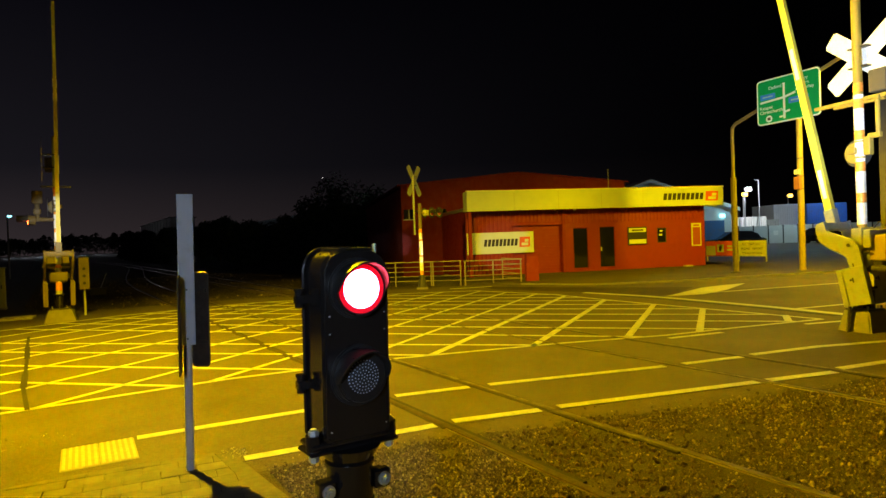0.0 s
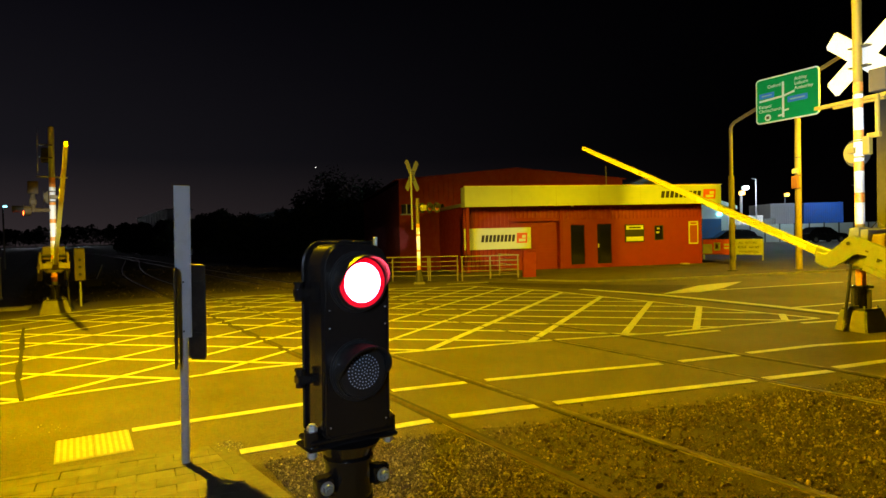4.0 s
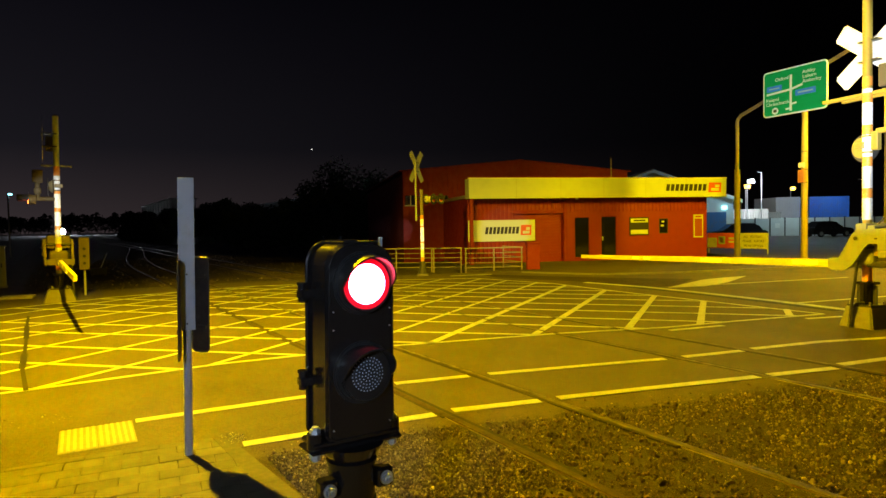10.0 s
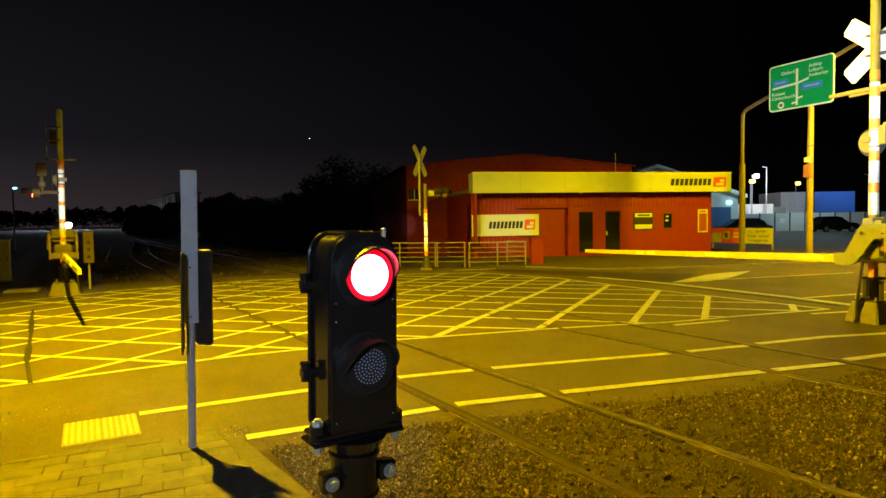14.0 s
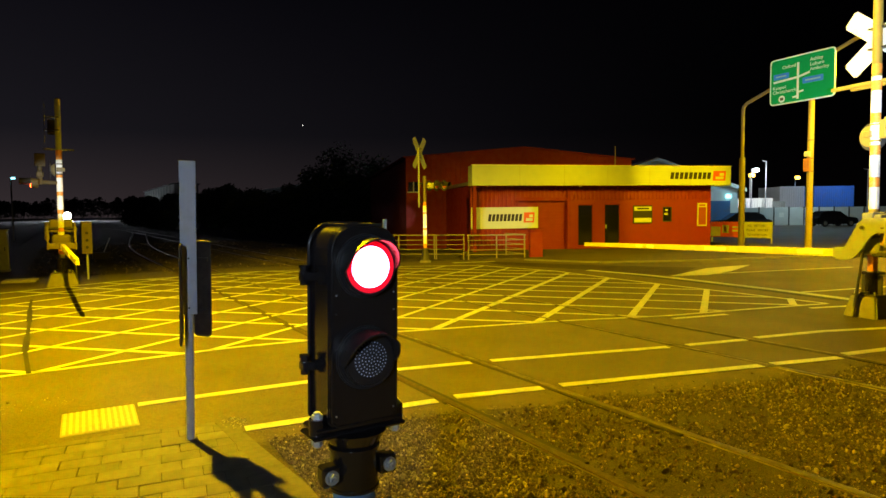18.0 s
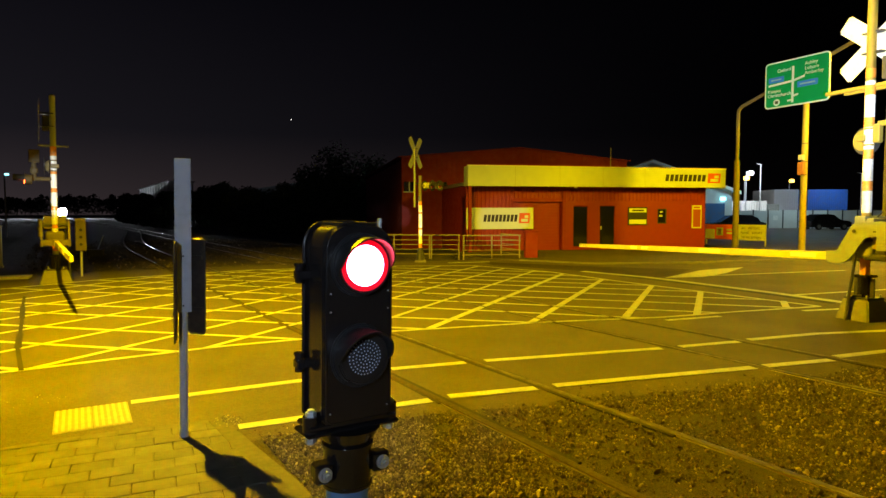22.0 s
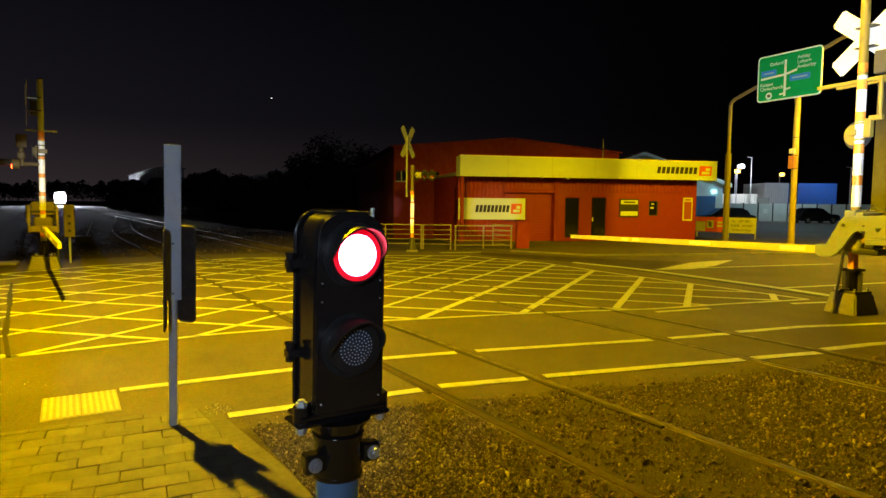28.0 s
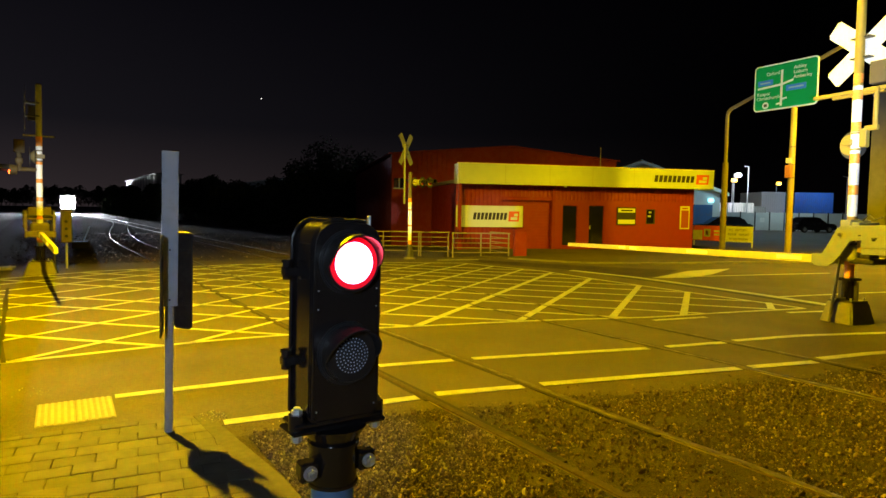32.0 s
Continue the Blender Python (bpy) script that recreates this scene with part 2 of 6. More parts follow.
def box(bm, lo, hi, bevel=0.0, m=None, seg=1):
    c = [(a + b) / 2 for a, b in zip(lo, hi)]
    d = [abs(b - a) for a, b in zip(lo, hi)]
    mt = Matrix.Translation(c) @ Matrix.Diagonal((*d, 1))
    r = bmesh.ops.create_cube(bm, size=1, matrix=mt)
    vs = r["verts"]
    if bevel:
        es = {e for v in vs for e in v.link_edges}
        rr = bmesh.ops.bevel(bm, geom=list(es), offset=bevel, segments=seg, affect="EDGES", profile=0.5)
        vs = list({v for f in rr["faces"] for v in f.verts} | {v for v in vs if v.is_valid})
    if m is not None:
        bmesh.ops.transform(bm, matrix=m, verts=vs)
    return bm


def rod(bm, a, b, r, r2=None, seg=14, caps=True):
    a, b = Vector(a), Vector(b)
    d = b - a
    q = d.to_track_quat("Z", "Y").to_matrix().to_4x4()
    bmesh.ops.create_cone(bm, cap_ends=caps, segments=seg, radius1=r, radius2=r if r2 is None else r2, depth=d.length,
                          matrix=Matrix.Translation((a + b) / 2) @ q)
    return bm


def slab(bm, pts, z0, z1):
    """A prism over a plan polygon."""
    lo = [bm.verts.new((x, y, z0)) for x, y in pts]
    hi = [bm.verts.new((x, y, z1)) for x, y in pts]
    bm.faces.new(lo[::-1])
    bm.faces.new(hi)
    n = len(pts)
    for i in range(n):
        j = (i + 1) % n
        bm.faces.new((lo[i], lo[j], hi[j], hi[i]))
    return bm


def plate(bm, pts, y0, y1):
    """A prism over a polygon in the xz plane, between y0 and y1."""
    lo = [bm.verts.new((x, y0, z)) for x, z in pts]
    hi = [bm.verts.new((x, y1, z)) for x, z in pts]
    bm.faces.new(lo)
    bm.faces.new(hi[::-1])
    n = len(pts)
    for i in range(n):
        j = (i + 1) % n
        bm.faces.new((lo[i], hi[i], hi[j], lo[j]))
    return bm


def tube(bm, pts, r, seg=8):
    """A round bar along a line of points."""
    rings = []
    n = len(pts)
    P = [Vector(p) for p in pts]
    for i, p in enumerate(P):
        d = (P[min(i + 1, n - 1)] - P[max(i - 1, 0)]).normalized()
        u = d.orthogonal().normalized() if i == 0 else (rings[-1][1] - d * rings[-1][1].dot(d)).normalized()
        w = d.cross(u)
        rings.append(([bm.verts.new(p + r * (math.cos(2 * math.pi * j / seg) * u + math.sin(2 * math.pi * j / seg) * w)) for j in range(seg)], u))
    for (a, _), (b, _) in zip(rings, rings[1:]):
        for j in range(seg):
            bm.faces.new((a[j], a[(j + 1) % seg], b[(j + 1) % seg], b[j]))
    bm.faces.new(rings[0][0][::-1])
    bm.faces.new(rings[-1][0])
    return bm


def stripe(bm, a, b, w, z0=0.002, z1=0.0065):
    """A painted line from a to b on the ground."""
    a, b = Vector(a), Vector(b)
    n = (b - a).normalized()
    n = Vector((-n.y, n.x)) * w / 2
    return slab(bm, [a + n, a - n, b - n, b + n], z0, z1)


# ---------------------------------------------------------------- ground
X_A, X_B, X_C, X_D = 3.03, 4.16, 6.78, 7.93

bm = B()
slab(bm, [(-900, -900), (900, -900), (900, 900), (-900, 900)], -0.5, -0.10)
tagged(part("ground", bm, EARTH), "bare dry ground beside the railway", "ground", kind="structure")

NEAR = [(1.22, 5.16), (1.75, 5.10), (3.0, 4.95), (4.2, 4.73), (6.7, 4.07), (7.85, 3.80), (8.85, 3.62), (14, 2.2), (40, -6)]
FAR = [(40, 9.5), (25.2, 12.0), (21, 13.4), (18, 14.2), (15.6, 15.4), (14.4, 18.0), (13.2, 19.3), (10, 20.4), (5, 21.4), (-40, 22.5)]
bm = B()
slab(bm, NEAR + FAR + [(-40, 5.66), (0.3, 5.64), (1.06, 5.52)], -0.3, 0.0)
tagged(part("road", bm, ASPHALT), "worn grey asphalt road across the tracks", "road", kind="structure")

bm = B()
slab(bm, [(1.08, -20), (30, -20), (30, -3), (14, 2.4), (8.85, 3.85), (6.7, 4.3), (4.2, 4.95), (3.0, 5.2), (1.0, 5.45), (1.08, 3.9)], -0.3, -0.012)
tagged(part("ballast_bed", bm, GRAVEL), "loose brown railway gravel", "gravel", kind="structure")

# trodden dust along the broken edge of the asphalt
k = Mat("brown_dust", rough=1.0)
d1 = k.ramp(k.noise(2.2, 6, 0.7), [(0.3, (0.045, 0.034, 0.022)), (0.7, (0.085, 0.066, 0.044))])
d2 = k.ramp(k.cells(160, "Color"), [(0.2, (0.7,) * 3), (0.9, (1.25,) * 3)])
k.colour(k.mix(d1, d2, 1.0, "MULTIPLY"))
DUST = k.bump(k.noise(70, 5, 0.7), 0.7, 0.012).m
rd = random.Random(3)
inner, outer = [], []
for (x0, y0), (x1, y1) in zip(NEAR[:7], NEAR[1:8]):
    n = max(2, int((x1 - x0) / 0.07))
    for i in range(n):
        x, y = x0 + (x1 - x0) * i / n, y0 + (y1 - y0) * i / n
        inner.append((x, y + 0.02))
        outer.append((x - 0.02, y - 0.22 - 0.14 * math.sin(x * 1.9 + 0.6) ** 2 - rd.uniform(0.0, 0.10) - (0.14 if 4.4 < x < 6.6 else 0.0)))
bm = B()
lo = [bm.verts.new((x, y, -0.002)) for x, y in inner]
hi = [bm.verts.new((x, y, -0.011)) for x, y in outer]
for i in range(len(lo) - 1):
    bm.faces.new((lo[i], lo[i + 1], hi[i + 1], hi[i]))
tagged(part("dust_verge", bm, DUST), "trodden brown dust along the asphalt edge", "dust", kind="structure")
bm = B()
slab(bm, [(-2, 21.2), (0, 21.2), (5, 21.0), (10, 20.1), (12.4, 19.3), (12, 60), (12, 700), (-6, 700)], -0.3, -0.03)
tagged(part("ballast_bed_far", bm, GRAVEL), "railway gravel bed beyond the road", "gravel", kind="structure")

bm = B()
slab(bm, [(-8, -20), (1.075, -20), (1.075, 3.9), (0.99, 5.44), (0.3, 5.75), (-8, 5.80)], -0.3, -0.012)
tagged(part("footpath_bed", bm, GRAVEL), "sand bed under the block paving", "footpath", kind="structure")


# ---------------------------------------------------------------- rails
def rail_line(name, pts, top, label, head=None):
    """A flat-bottom rail along plan points, its head polished."""
    prof = [(-0.065, -0.14), (0.065, -0.14), (0.065, -0.125), (0.012, -0.105), (0.010, -0.045), (0.034, -0.036), (0.035, -0.014), (0.0337, -0.0085), (0.030, -0.0042), (0.024, -0.0018), (0.012, -0.0004),
            (0.0, 0.0), (-0.012, -0.0004), (-0.024, -0.0018), (-0.030, -0.0042), (-0.0337, -0.0085), (-0.035, -0.014), (-0.034, -0.036), (-0.010, -0.045), (-0.012, -0.105), (-0.065, -0.125)]
    bm = B()
    rows = []
    n = len(pts)
    P = [Vector(p) for p in pts]
    for i, p in enumerate(P):
        d = (P[min(i + 1, n - 1)] - P[max(i - 1, 0)]).normalized()
        s = Vector((d.y, -d.x))
        rows.append([bm.verts.new((p.x + s.x * u, p.y + s.y * u, top + v)) for u, v in prof])
    m = len(prof)
    for a, b in zip(rows, rows[1:]):
        for j in range(m):
            f = bm.faces.new((a[j], a[(j + 1) % m], b[(j + 1) % m], b[j]))
            f.material_index = 1 if 5 <= j <= 15 else 0
    bm.faces.new(rows[0][::-1])
    bm.faces.new(rows[-1])
    ob = part(name, bm, [RAIL, head or POLISHED], smooth=True)
    return tagged(ob, label, "rail", "railway rails", "structure")


def straight(x, y0, y1, n=2):
    return [(x, y0 + (y1 - y0) * i / (n - 1)) for i in range(n)]


def merging(x0, x1):
    """A straight rail that swings over to the other track beyond the road."""
    pts = [(x0, -25.0), (x0, 30.0)]
    for i in range(1, 25):
        u = i / 24
        pts.append((x0 + (x1 - x0) * (3 * u * u - 2 * u ** 3), 30.0 + 54.0 * u))
    return pts


def swing(y):
    """How far the through track has swung to one side at y."""
    return 4.75 * (1 - math.exp(-(max(0.0, y - 90.0) / 75.0) ** 1.3))


def bending(x):
    """A rail of the through track: straight, then easing to one side."""
    return [(x, -25.0), (x, 84.0)] + [(x - swing(88.0 + 6.0 * i), 88.0 + 6.0 * i) for i in range(85)]


for x, head, lab in ((X_A, DULL, "dull brown steel rail with a rusty head"), (X_B, WORN, "steel rail with a worn running head"),
                     (X_C, WORN, "steel rail with a worn running head"), (X_D, WORN, "steel rail with a worn running head")):
    rail_line("rail", straight(x, -25.0, 24.0), 0.012, lab, head)
for pts in (merging(X_A, X_C), merging(X_B, X_D), bending(X_C), bending(X_D)):
    rail_line("rail", [(pts[0][0], 24.004)] + pts[1:], 0.012, "steel rail with a polished head beyond the road")
for x in (X_A, X_B, X_C, X_D):
    side = 1 if x in (X_A, X_C) else -1
    bm = B()
    slab(bm, [(x + side * 0.036, 3.2), (x + side * 0.080, 3.2), (x + side * 0.080, 21.3), (x + side * 0.036, 21.3)], -0.05, 0.0035)
    rg = random.Random(int(x * 100))
    y = 4.9
    while y < 21.0:
        # crumbled asphalt along the outer side of the rail
        e = y + rg.uniform(0.25, 0.7)
        w0, w1 = (0.036 + rg.uniform(0.004, 0.030) for _ in range(2))
        slab(bm, [(x - side * 0.036, y), (x - side * w0, y), (x - side * w1, e), (x - side * 0.036, e)], -0.05, 0.003)
        y = e + 0.002
    tagged(part("flangeway", bm, GROOVE), "dark flange groove beside the rail", "groove", "flange grooves", "structure")


# ---------------------------------------------------------------- road markings
def marking(name, segs, w, label):
    root = thing(name, (0, 0, 0), label, "road marking", kind="structure")
    for a, b in segs:
        part("painted_line", stripe(B(), a, b, w), PAINT, root)
    return root


marking("footway_line", [((0.56, 6.44), (2.95, 6.28)), ((3.18, 6.27), (4.05, 6.08)), ((4.3, 6.03), (6.62, 5.37)), ((6.92, 5.31), (7.85, 5.10)),
                         ((8.09, 5.10), (9.3, 4.84)), ((9.3, 4.84), (10.3, 4.46)), ((10.3, 4.46), (13.5, 3.3))], 0.115,
        "worn white footway edge line across the rails")
marking("footway_line", [((1.24, 5.22), (2.95, 5.02)), ((3.16, 5.03), (4.05, 4.81)), ((4.27, 4.78), (6.68, 4.15)), ((6.86, 4.12), (7.8, 3.87)),
                         ((8.03, 3.93), (8.85, 3.77)), ((8.85, 3.77), (12, 2.9))], 0.125, "worn white footway edge line beside the gravel")

BOX = [(-2.6, 8.40), (-0.35, 8.43), (1.83, 8.54), (4.22, 8.28), (5.62, 7.92), (6.84, 7.60), (8.63, 6.97), (10.13, 6.68), (12.09, 6.22),
       (12.22, 11.31), (12.45, 14.1), (11.8, 17.2), (9.45, 18.5), (5.0, 19.6), (1.23, 19.0), (-2.6, 17.0)]


def clip_line(p, d, poly):
    """The stretches of the line p + s d inside a polygon."""
    ss = []
    n = len(poly)
    for i in range(n):
        a, b = Vector(poly[i]), Vector(poly[(i + 1) % n])
        e = b - a
        den = d.x * e.y - d.y * e.x
        if abs(den) < 1e-9:
            continue
        w = a - p
        s = (w.x * e.y - w.y * e.x) / den
        u = (w.x * d.y - w.y * d.x) / den
        if 0 <= u < 1:
            ss.append(s)
    ss.sort()
    return [(p + d * a, p + d * b) for a, b in zip(ss[::2], ss[1::2])]


segs = [(BOX[i], BOX[i + 1]) for i in range(len(BOX) - 1)]
wide = []
for c in (0.3, 1.64, 3.25, 4.82, 6.04, 7.4, 8.65, 10.1, 11.7, 13.2, 14.55, 15.9, 17.2):
    got = clip_line(Vector((0, c)), Vector((1, 0.70)).normalized(), BOX)
    (wide if c < 5 else segs).extend(got)
wide.append(((11.47, 6.50), (12.2, 6.98)))
for c in (8.1, 9.79, 11.3, 12.9, 14.2):
    segs += clip_line(Vector((0, c)), Vector((1, -1.0)).normalized(), BOX)
for c in (9.76, 11.25, 12.84, 14.41, 15.95, 17.4, 18.8, 20.2, 21.6):
    segs += clip_line(Vector((6, c)), Vector((1, -1.17)).normalized(), BOX)
marking("box_junction", segs, 0.085, "worn yellow-lit hatched keep-clear box over the tracks")
marking("box_junction", wide, 0.125, "broad worn hatching bars at the end of the box")
marking("road_line", [((14.2, 11.2), (20.2, 9.7)), ((13.2, 7.4), (15.9, 6.8)),
                      ((15.9, 6.8), (26, 4.0))], 0.10, "worn white lane lines at the junction")
marking("edge_line", [((13.4, 13.75), (13.62, 11.6)), ((13.62, 11.6), (13.55, 10.4)), ((13.55, 10.4), (13.3, 7.9)), ((13.3, 7.9), (12.98, 6.1))], 0.23, "bold white edge line beyond the hatched box")
marking("road_line", [((8.43, 6.74), (9.51, 6.52)), ((11.3, 6.10), (12.13, 5.84))], 0.10, "short white dashes beside the box")

bm = B()
for a, b in (((13.33, 12.2), (13.28, 10.4)), ((13.28, 10.4), (13.02, 7.9)), ((13.02, 7.9), (12.75, 6.3))):
    stripe(bm, a, b, 0.20, 0.0005, 0.004)
tagged(part("tar_band", bm, GROOVE), "dark band beside the edge line", "road seam", kind="structure")

# newer, darker asphalt where the forecourt meets the road
k = Mat("dark_asphalt_patch", rough=0.9)
k.colour(k.ramp(k.noise(1.6, 5, 0.65), [(0.3, (0.022, 0.016, 0.012)), (0.7, (0.048, 0.036, 0.027))]))
k.b.inputs["Specular IOR Level"].default_value = 0.2
DARK_PATCH = k.bump(k.cells(110), 0.5, 0.006).m
bm = slab(B(), [(12.94, 18.6), (13.5, 17.4), (14.4, 15.8), (15.3, 14.2), (16.6, 12.4), (15.7, 11.95), (14.8, 11.5), (13.8, 11.42), (13.7, 12.6), (13.55, 13.75), (13.05, 15.3), (12.5, 17.0)], -0.05, 0.0015)
tagged(part("asphalt_patch", bm, DARK_PATCH), "dark asphalt patch before the forecourt", "road patch", kind="structure")

# tarred seam across the road
bm = B()
seam = [(-0.58, 15.9), (-0.55, 14.2), (-0.50, 12.6), (-0.47, 11.0), (-0.45, 9.8), (-0.36, 8.4)]
for i, (a, b) in enumerate(zip(seam, seam[1:])):
    stripe(bm, a, b, 0.05 + 0.03 * (i % 2), 0.0005, 0.008)
tagged(part("tar_seam", bm, GROOVE), "dark tarred seam in the asphalt", "road seam", kind="structure")


# ---------------------------------------------------------------- footpath
PAVER = Mat("block_paver", rough=0.85)
k = PAVER
pc = k.ramp(k.rnd(), [(0.0, (0.067, 0.061, 0.044)), (0.5, (0.077, 0.070, 0.051)), (1.0, (0.102, 0.092, 0.067))])
st = k.ramp(k.noise(6, 6), [(0.35, (0.7, 0.7, 0.7)), (0.65, (1.08, 1.08, 1.08))])
k.colour(k.mix(pc, st, 1.0, "MULTIPLY"))
PAVER = k.bump(k.noise(160, 4), 0.35, 0.003).m

# base tinted darker than the ridges, painting in the shade between them
TACTILE = painted("tactile_ridge", (0.26, 0.255, 0.20), 0.6, 0.3, 14)
TACTILE_SHADED = painted("tactile_base_shaded", (0.19, 0.18, 0.13), 0.7, 0.4, 14)


def tactile_tile(at, rz):
    root = thing("tactile_tile", at, "pale ribbed tactile paving tile set in the asphalt", "tactile tile", "tactile tiles", rz=rz)
    part("tile", box(B(), (-0.1435, -0.335, -0.04), (0.1435, 0.335, 0.006), 0.004), TACTILE_SHADED, root)
    for i in range(6):
        x = -0.1175 + 0.047 * i
        part("ridge", box(B(), (x - 0.012, -0.32, 0.005), (x + 0.012, 0.32, 0.012), 0.003), TACTILE, root)
    return root


tactile_tile((0.090, 6.15, 0), -1.5)
tactile_tile((0.380, 6.142, 0), -1.5)

# kerb strip between paving and gravel
KERB = painted("stained_concrete", (0.062, 0.055, 0.043), 0.95, 0.6, 5.0, dirt=(0.03, 0.026, 0.02))
bm = B()
slab(bm, [(1.05, 5.50), (1.14, 3.95), (1.17, -6), (1.33, -6), (1.31, 3.95), (1.20, 5.36)], -0.25, 0.008)
bmesh.ops.bevel(bm, geom=[e for e in bm.edges if all(v.co.z > 0 for v in e.verts)], offset=0.012, segments=2, affect="EDGES")
tagged(part("kerb", bm, KERB), "rough concrete edging strip beside the paving", "kerb", kind="structure")


# ---------------------------------------------------------------- pedestrian signal
RED_LENS = Mat("lit_red_lens", (0.9, 0.05, 0.08), 0.3).glow((1.0, 0.07, 0.12), 55.0).m
# emission on the rim imitates the red glare round the lit lens
GLARE_RIM = Mat("glare_rim", (0.6, 0.02, 0.04), 0.3).glow((1.0, 0.0, 0.02), 0.45).m
GREEN_LENS = Mat("unlit_lens", (0.012, 0.013, 0.017), 0.3, 0.0, 0.3).m
LED = Mat("unlit_led", (0.42, 0.44, 0.56), 0.25, 0.0, 0.5).m
BLUEGREY = painted("pale_blue_grey_pipe", (0.10, 0.24, 0.50), 0.45, 0.15, 12)


def arch_outline(w, z0, z1, r, n=7):
    """Front outline of the case: square foot, rounded shoulders."""
    pts = [(-w / 2, z0 + 0.012), (-w / 2 + 0.012, z0), (w / 2 - 0.012, z0), (w / 2, z0 + 0.012)]
    for i in range(n + 1):
        a = math.pi / 2 * i / n
        pts.append((w / 2 - r + r * math.cos(a), z1 - r + r * math.sin(a)))
    for i in range(n + 1):
        a = math.pi / 2 + math.pi / 2 * i / n
        pts.append((-w / 2 + r + r * math.cos(a), z1 - r + r * math.sin(a)))
    return pts


def hood(bm, z, r, long, short, drop):
    """A cowl round a lens: full ring at the root, cut away towards the foot."""
    n = 40
    rows = []
    for i in range(n):
        a = 2 * math.pi * i / n
        up = (1 + math.sin(a)) / 2
        reach = short + (long - short) * min(1.0, max(0.0, (up - drop) / (1 - drop)) ** 0.6)
        c, s = math.cos(a), math.sin(a)
        rows.append([bm.verts.new((rr * c, y, z + rr * s)) for rr, y in ((r, -0.063), (r, -0.064 - reach), (r - 0.004, -0.064 - reach), (r - 0.004, -0.063))])
    for i in range(n):
        p, q = rows[i], rows[(i + 1) % n]
        for j in range(3):
            bm.faces.new((p[j], p[j + 1], q[j + 1], q[j]))
    return bm


def pedestrian_signal(at, rz):
    root = thing("pedestrian_signal", at, "glossy black two-lamp pedestrian signal on a grey pipe, red lamp lit", "signal", rz=rz)
    part("pole", rod(B(), (0, 0, -0.02), (0, 0, 1.10), 0.0545, seg=40), BLUEGREY, root, "pale blue-grey steel pipe", True)
    collar = part("collar", rod(B(), (0, 0, 1.055), (0, 0, 1.165), 0.0615, seg=40), BLACK, root, smooth=True)
    part("flared_neck", rod(B(), (0, 0, 1.160), (0, 0, 1.205), 0.056, 0.084, 40), BLACK, root, smooth=True)
    part("neck_ring", rod(B(), (0, 0, 1.156), (0, 0, 1.164), 0.066, seg=40), BLACK, root, smooth=True)
    part("collar_lip", rod(B(), (0, 0, 1.052), (0, 0, 1.060), 0.0645, seg=40), BLACK, root, smooth=True)
    for sx in (-1, 1):
        ear = part("clamp_ear", box(B(), (sx * 0.055, -0.042, 1.080), (sx * 0.104, -0.012, 1.132), 0.006), BLACK, collar)
        part("ear_rib", box(B(), (sx * 0.055, -0.010, 1.086), (sx * 0.098, 0.012, 1.126), 0.005), BLACK, ear)
        part("bolt", rod(B(), (sx * 0.081, -0.056, 1.106), (sx * 0.081, -0.004, 1.106), 0.0135, seg=6), ZINC, ear, "zinc-plated bolt head")
        part("washer", rod(B(), (sx * 0.081, -0.046, 1.106), (sx * 0.081, -0.0415, 1.106), 0.0180, seg=20), ZINC, ear)
        part("bolt_end", rod(B(), (sx * 0.081, -0.063, 1.106), (sx * 0.081, -0.054, 1.106), 0.0068, seg=12), ZINC, ear)
    low = part("lower_flange", box(B(), (-0.130, -0.045, 1.203), (0.130, 0.045, 1.215), 0.005), BLACK, root)
    part("upper_flange", box(B(), (-0.122, -0.045, 1.218), (0.122, 0.045, 1.233), 0.005), BLACK, root)
    for sx in (-1, 1):
        part("flange_lug", rod(B(), (sx * 0.110, -0.02, 1.215), (sx * 0.110, -0.02, 1.254), 0.0205, seg=18), BLACK, low, smooth=True)
        part("flange_nut", rod(B(), (sx * 0.110, -0.02, 1.252), (sx * 0.110, -0.02, 1.264), 0.0135, seg=6), ZINC, low, "zinc-plated nut")
        part("flange_bolt", rod(B(), (sx * 0.110, -0.02, 1.182), (sx * 0.110, -0.02, 1.270), 0.0085, seg=12), ZINC, low, "zinc-plated bolt")
        part("bolt_head", rod(B(), (sx * 0.110, -0.02, 1.186), (sx * 0.110, -0.02, 1.202), 0.0135, seg=6), ZINC, low, "zinc-plated bolt head")
    W, Z0, Z1 = 0.182, 1.235, 1.727
    case = part("case", plate(B(), arch_outline(W, Z0, Z1, 0.058), -0.052, 0.064), BLACK, root, smooth=True)
    part("back_rim", plate(B(), arch_outline(W + 0.012, Z0 - 0.005, Z1 + 0.005, 0.064), 0.058, 0.070), BLACK, case, smooth=True)
    part("case_seam", plate(B(), arch_outline(W + 0.004, Z0 - 0.002, Z1 + 0.002, 0.060), -0.046, -0.040), BLACK, case, smooth=True)
    front = part("front_door", plate(B(), arch_outline(W - 0.004, Z0 + 0.005, Z1 - 0.003, 0.055), -0.064, -0.050), BLACK, root, smooth=True)
    for nm, w, e, y, r in (("rim_bead", W + 0.010, 0.004, 0.059, 0.0052), ("door_bead", W - 0.006, -0.004, -0.0625, 0.0032)):
        o = arch_outline(w, Z0 - e, Z1 + e, 0.060)
        part(nm, tube(B(), [Vector((x, y, z)) for x, z in list(o) + [o[0]]], r, 8), BLACK, case if nm == "rim_bead" else front, "", True)
    cap = part("top_cap", box(B(), (-0.046, -0.060, Z1 - 0.006), (0.046, 0.050, Z1 + 0.003), 0.003), BLACK, case, "raised cover plate on the crown")
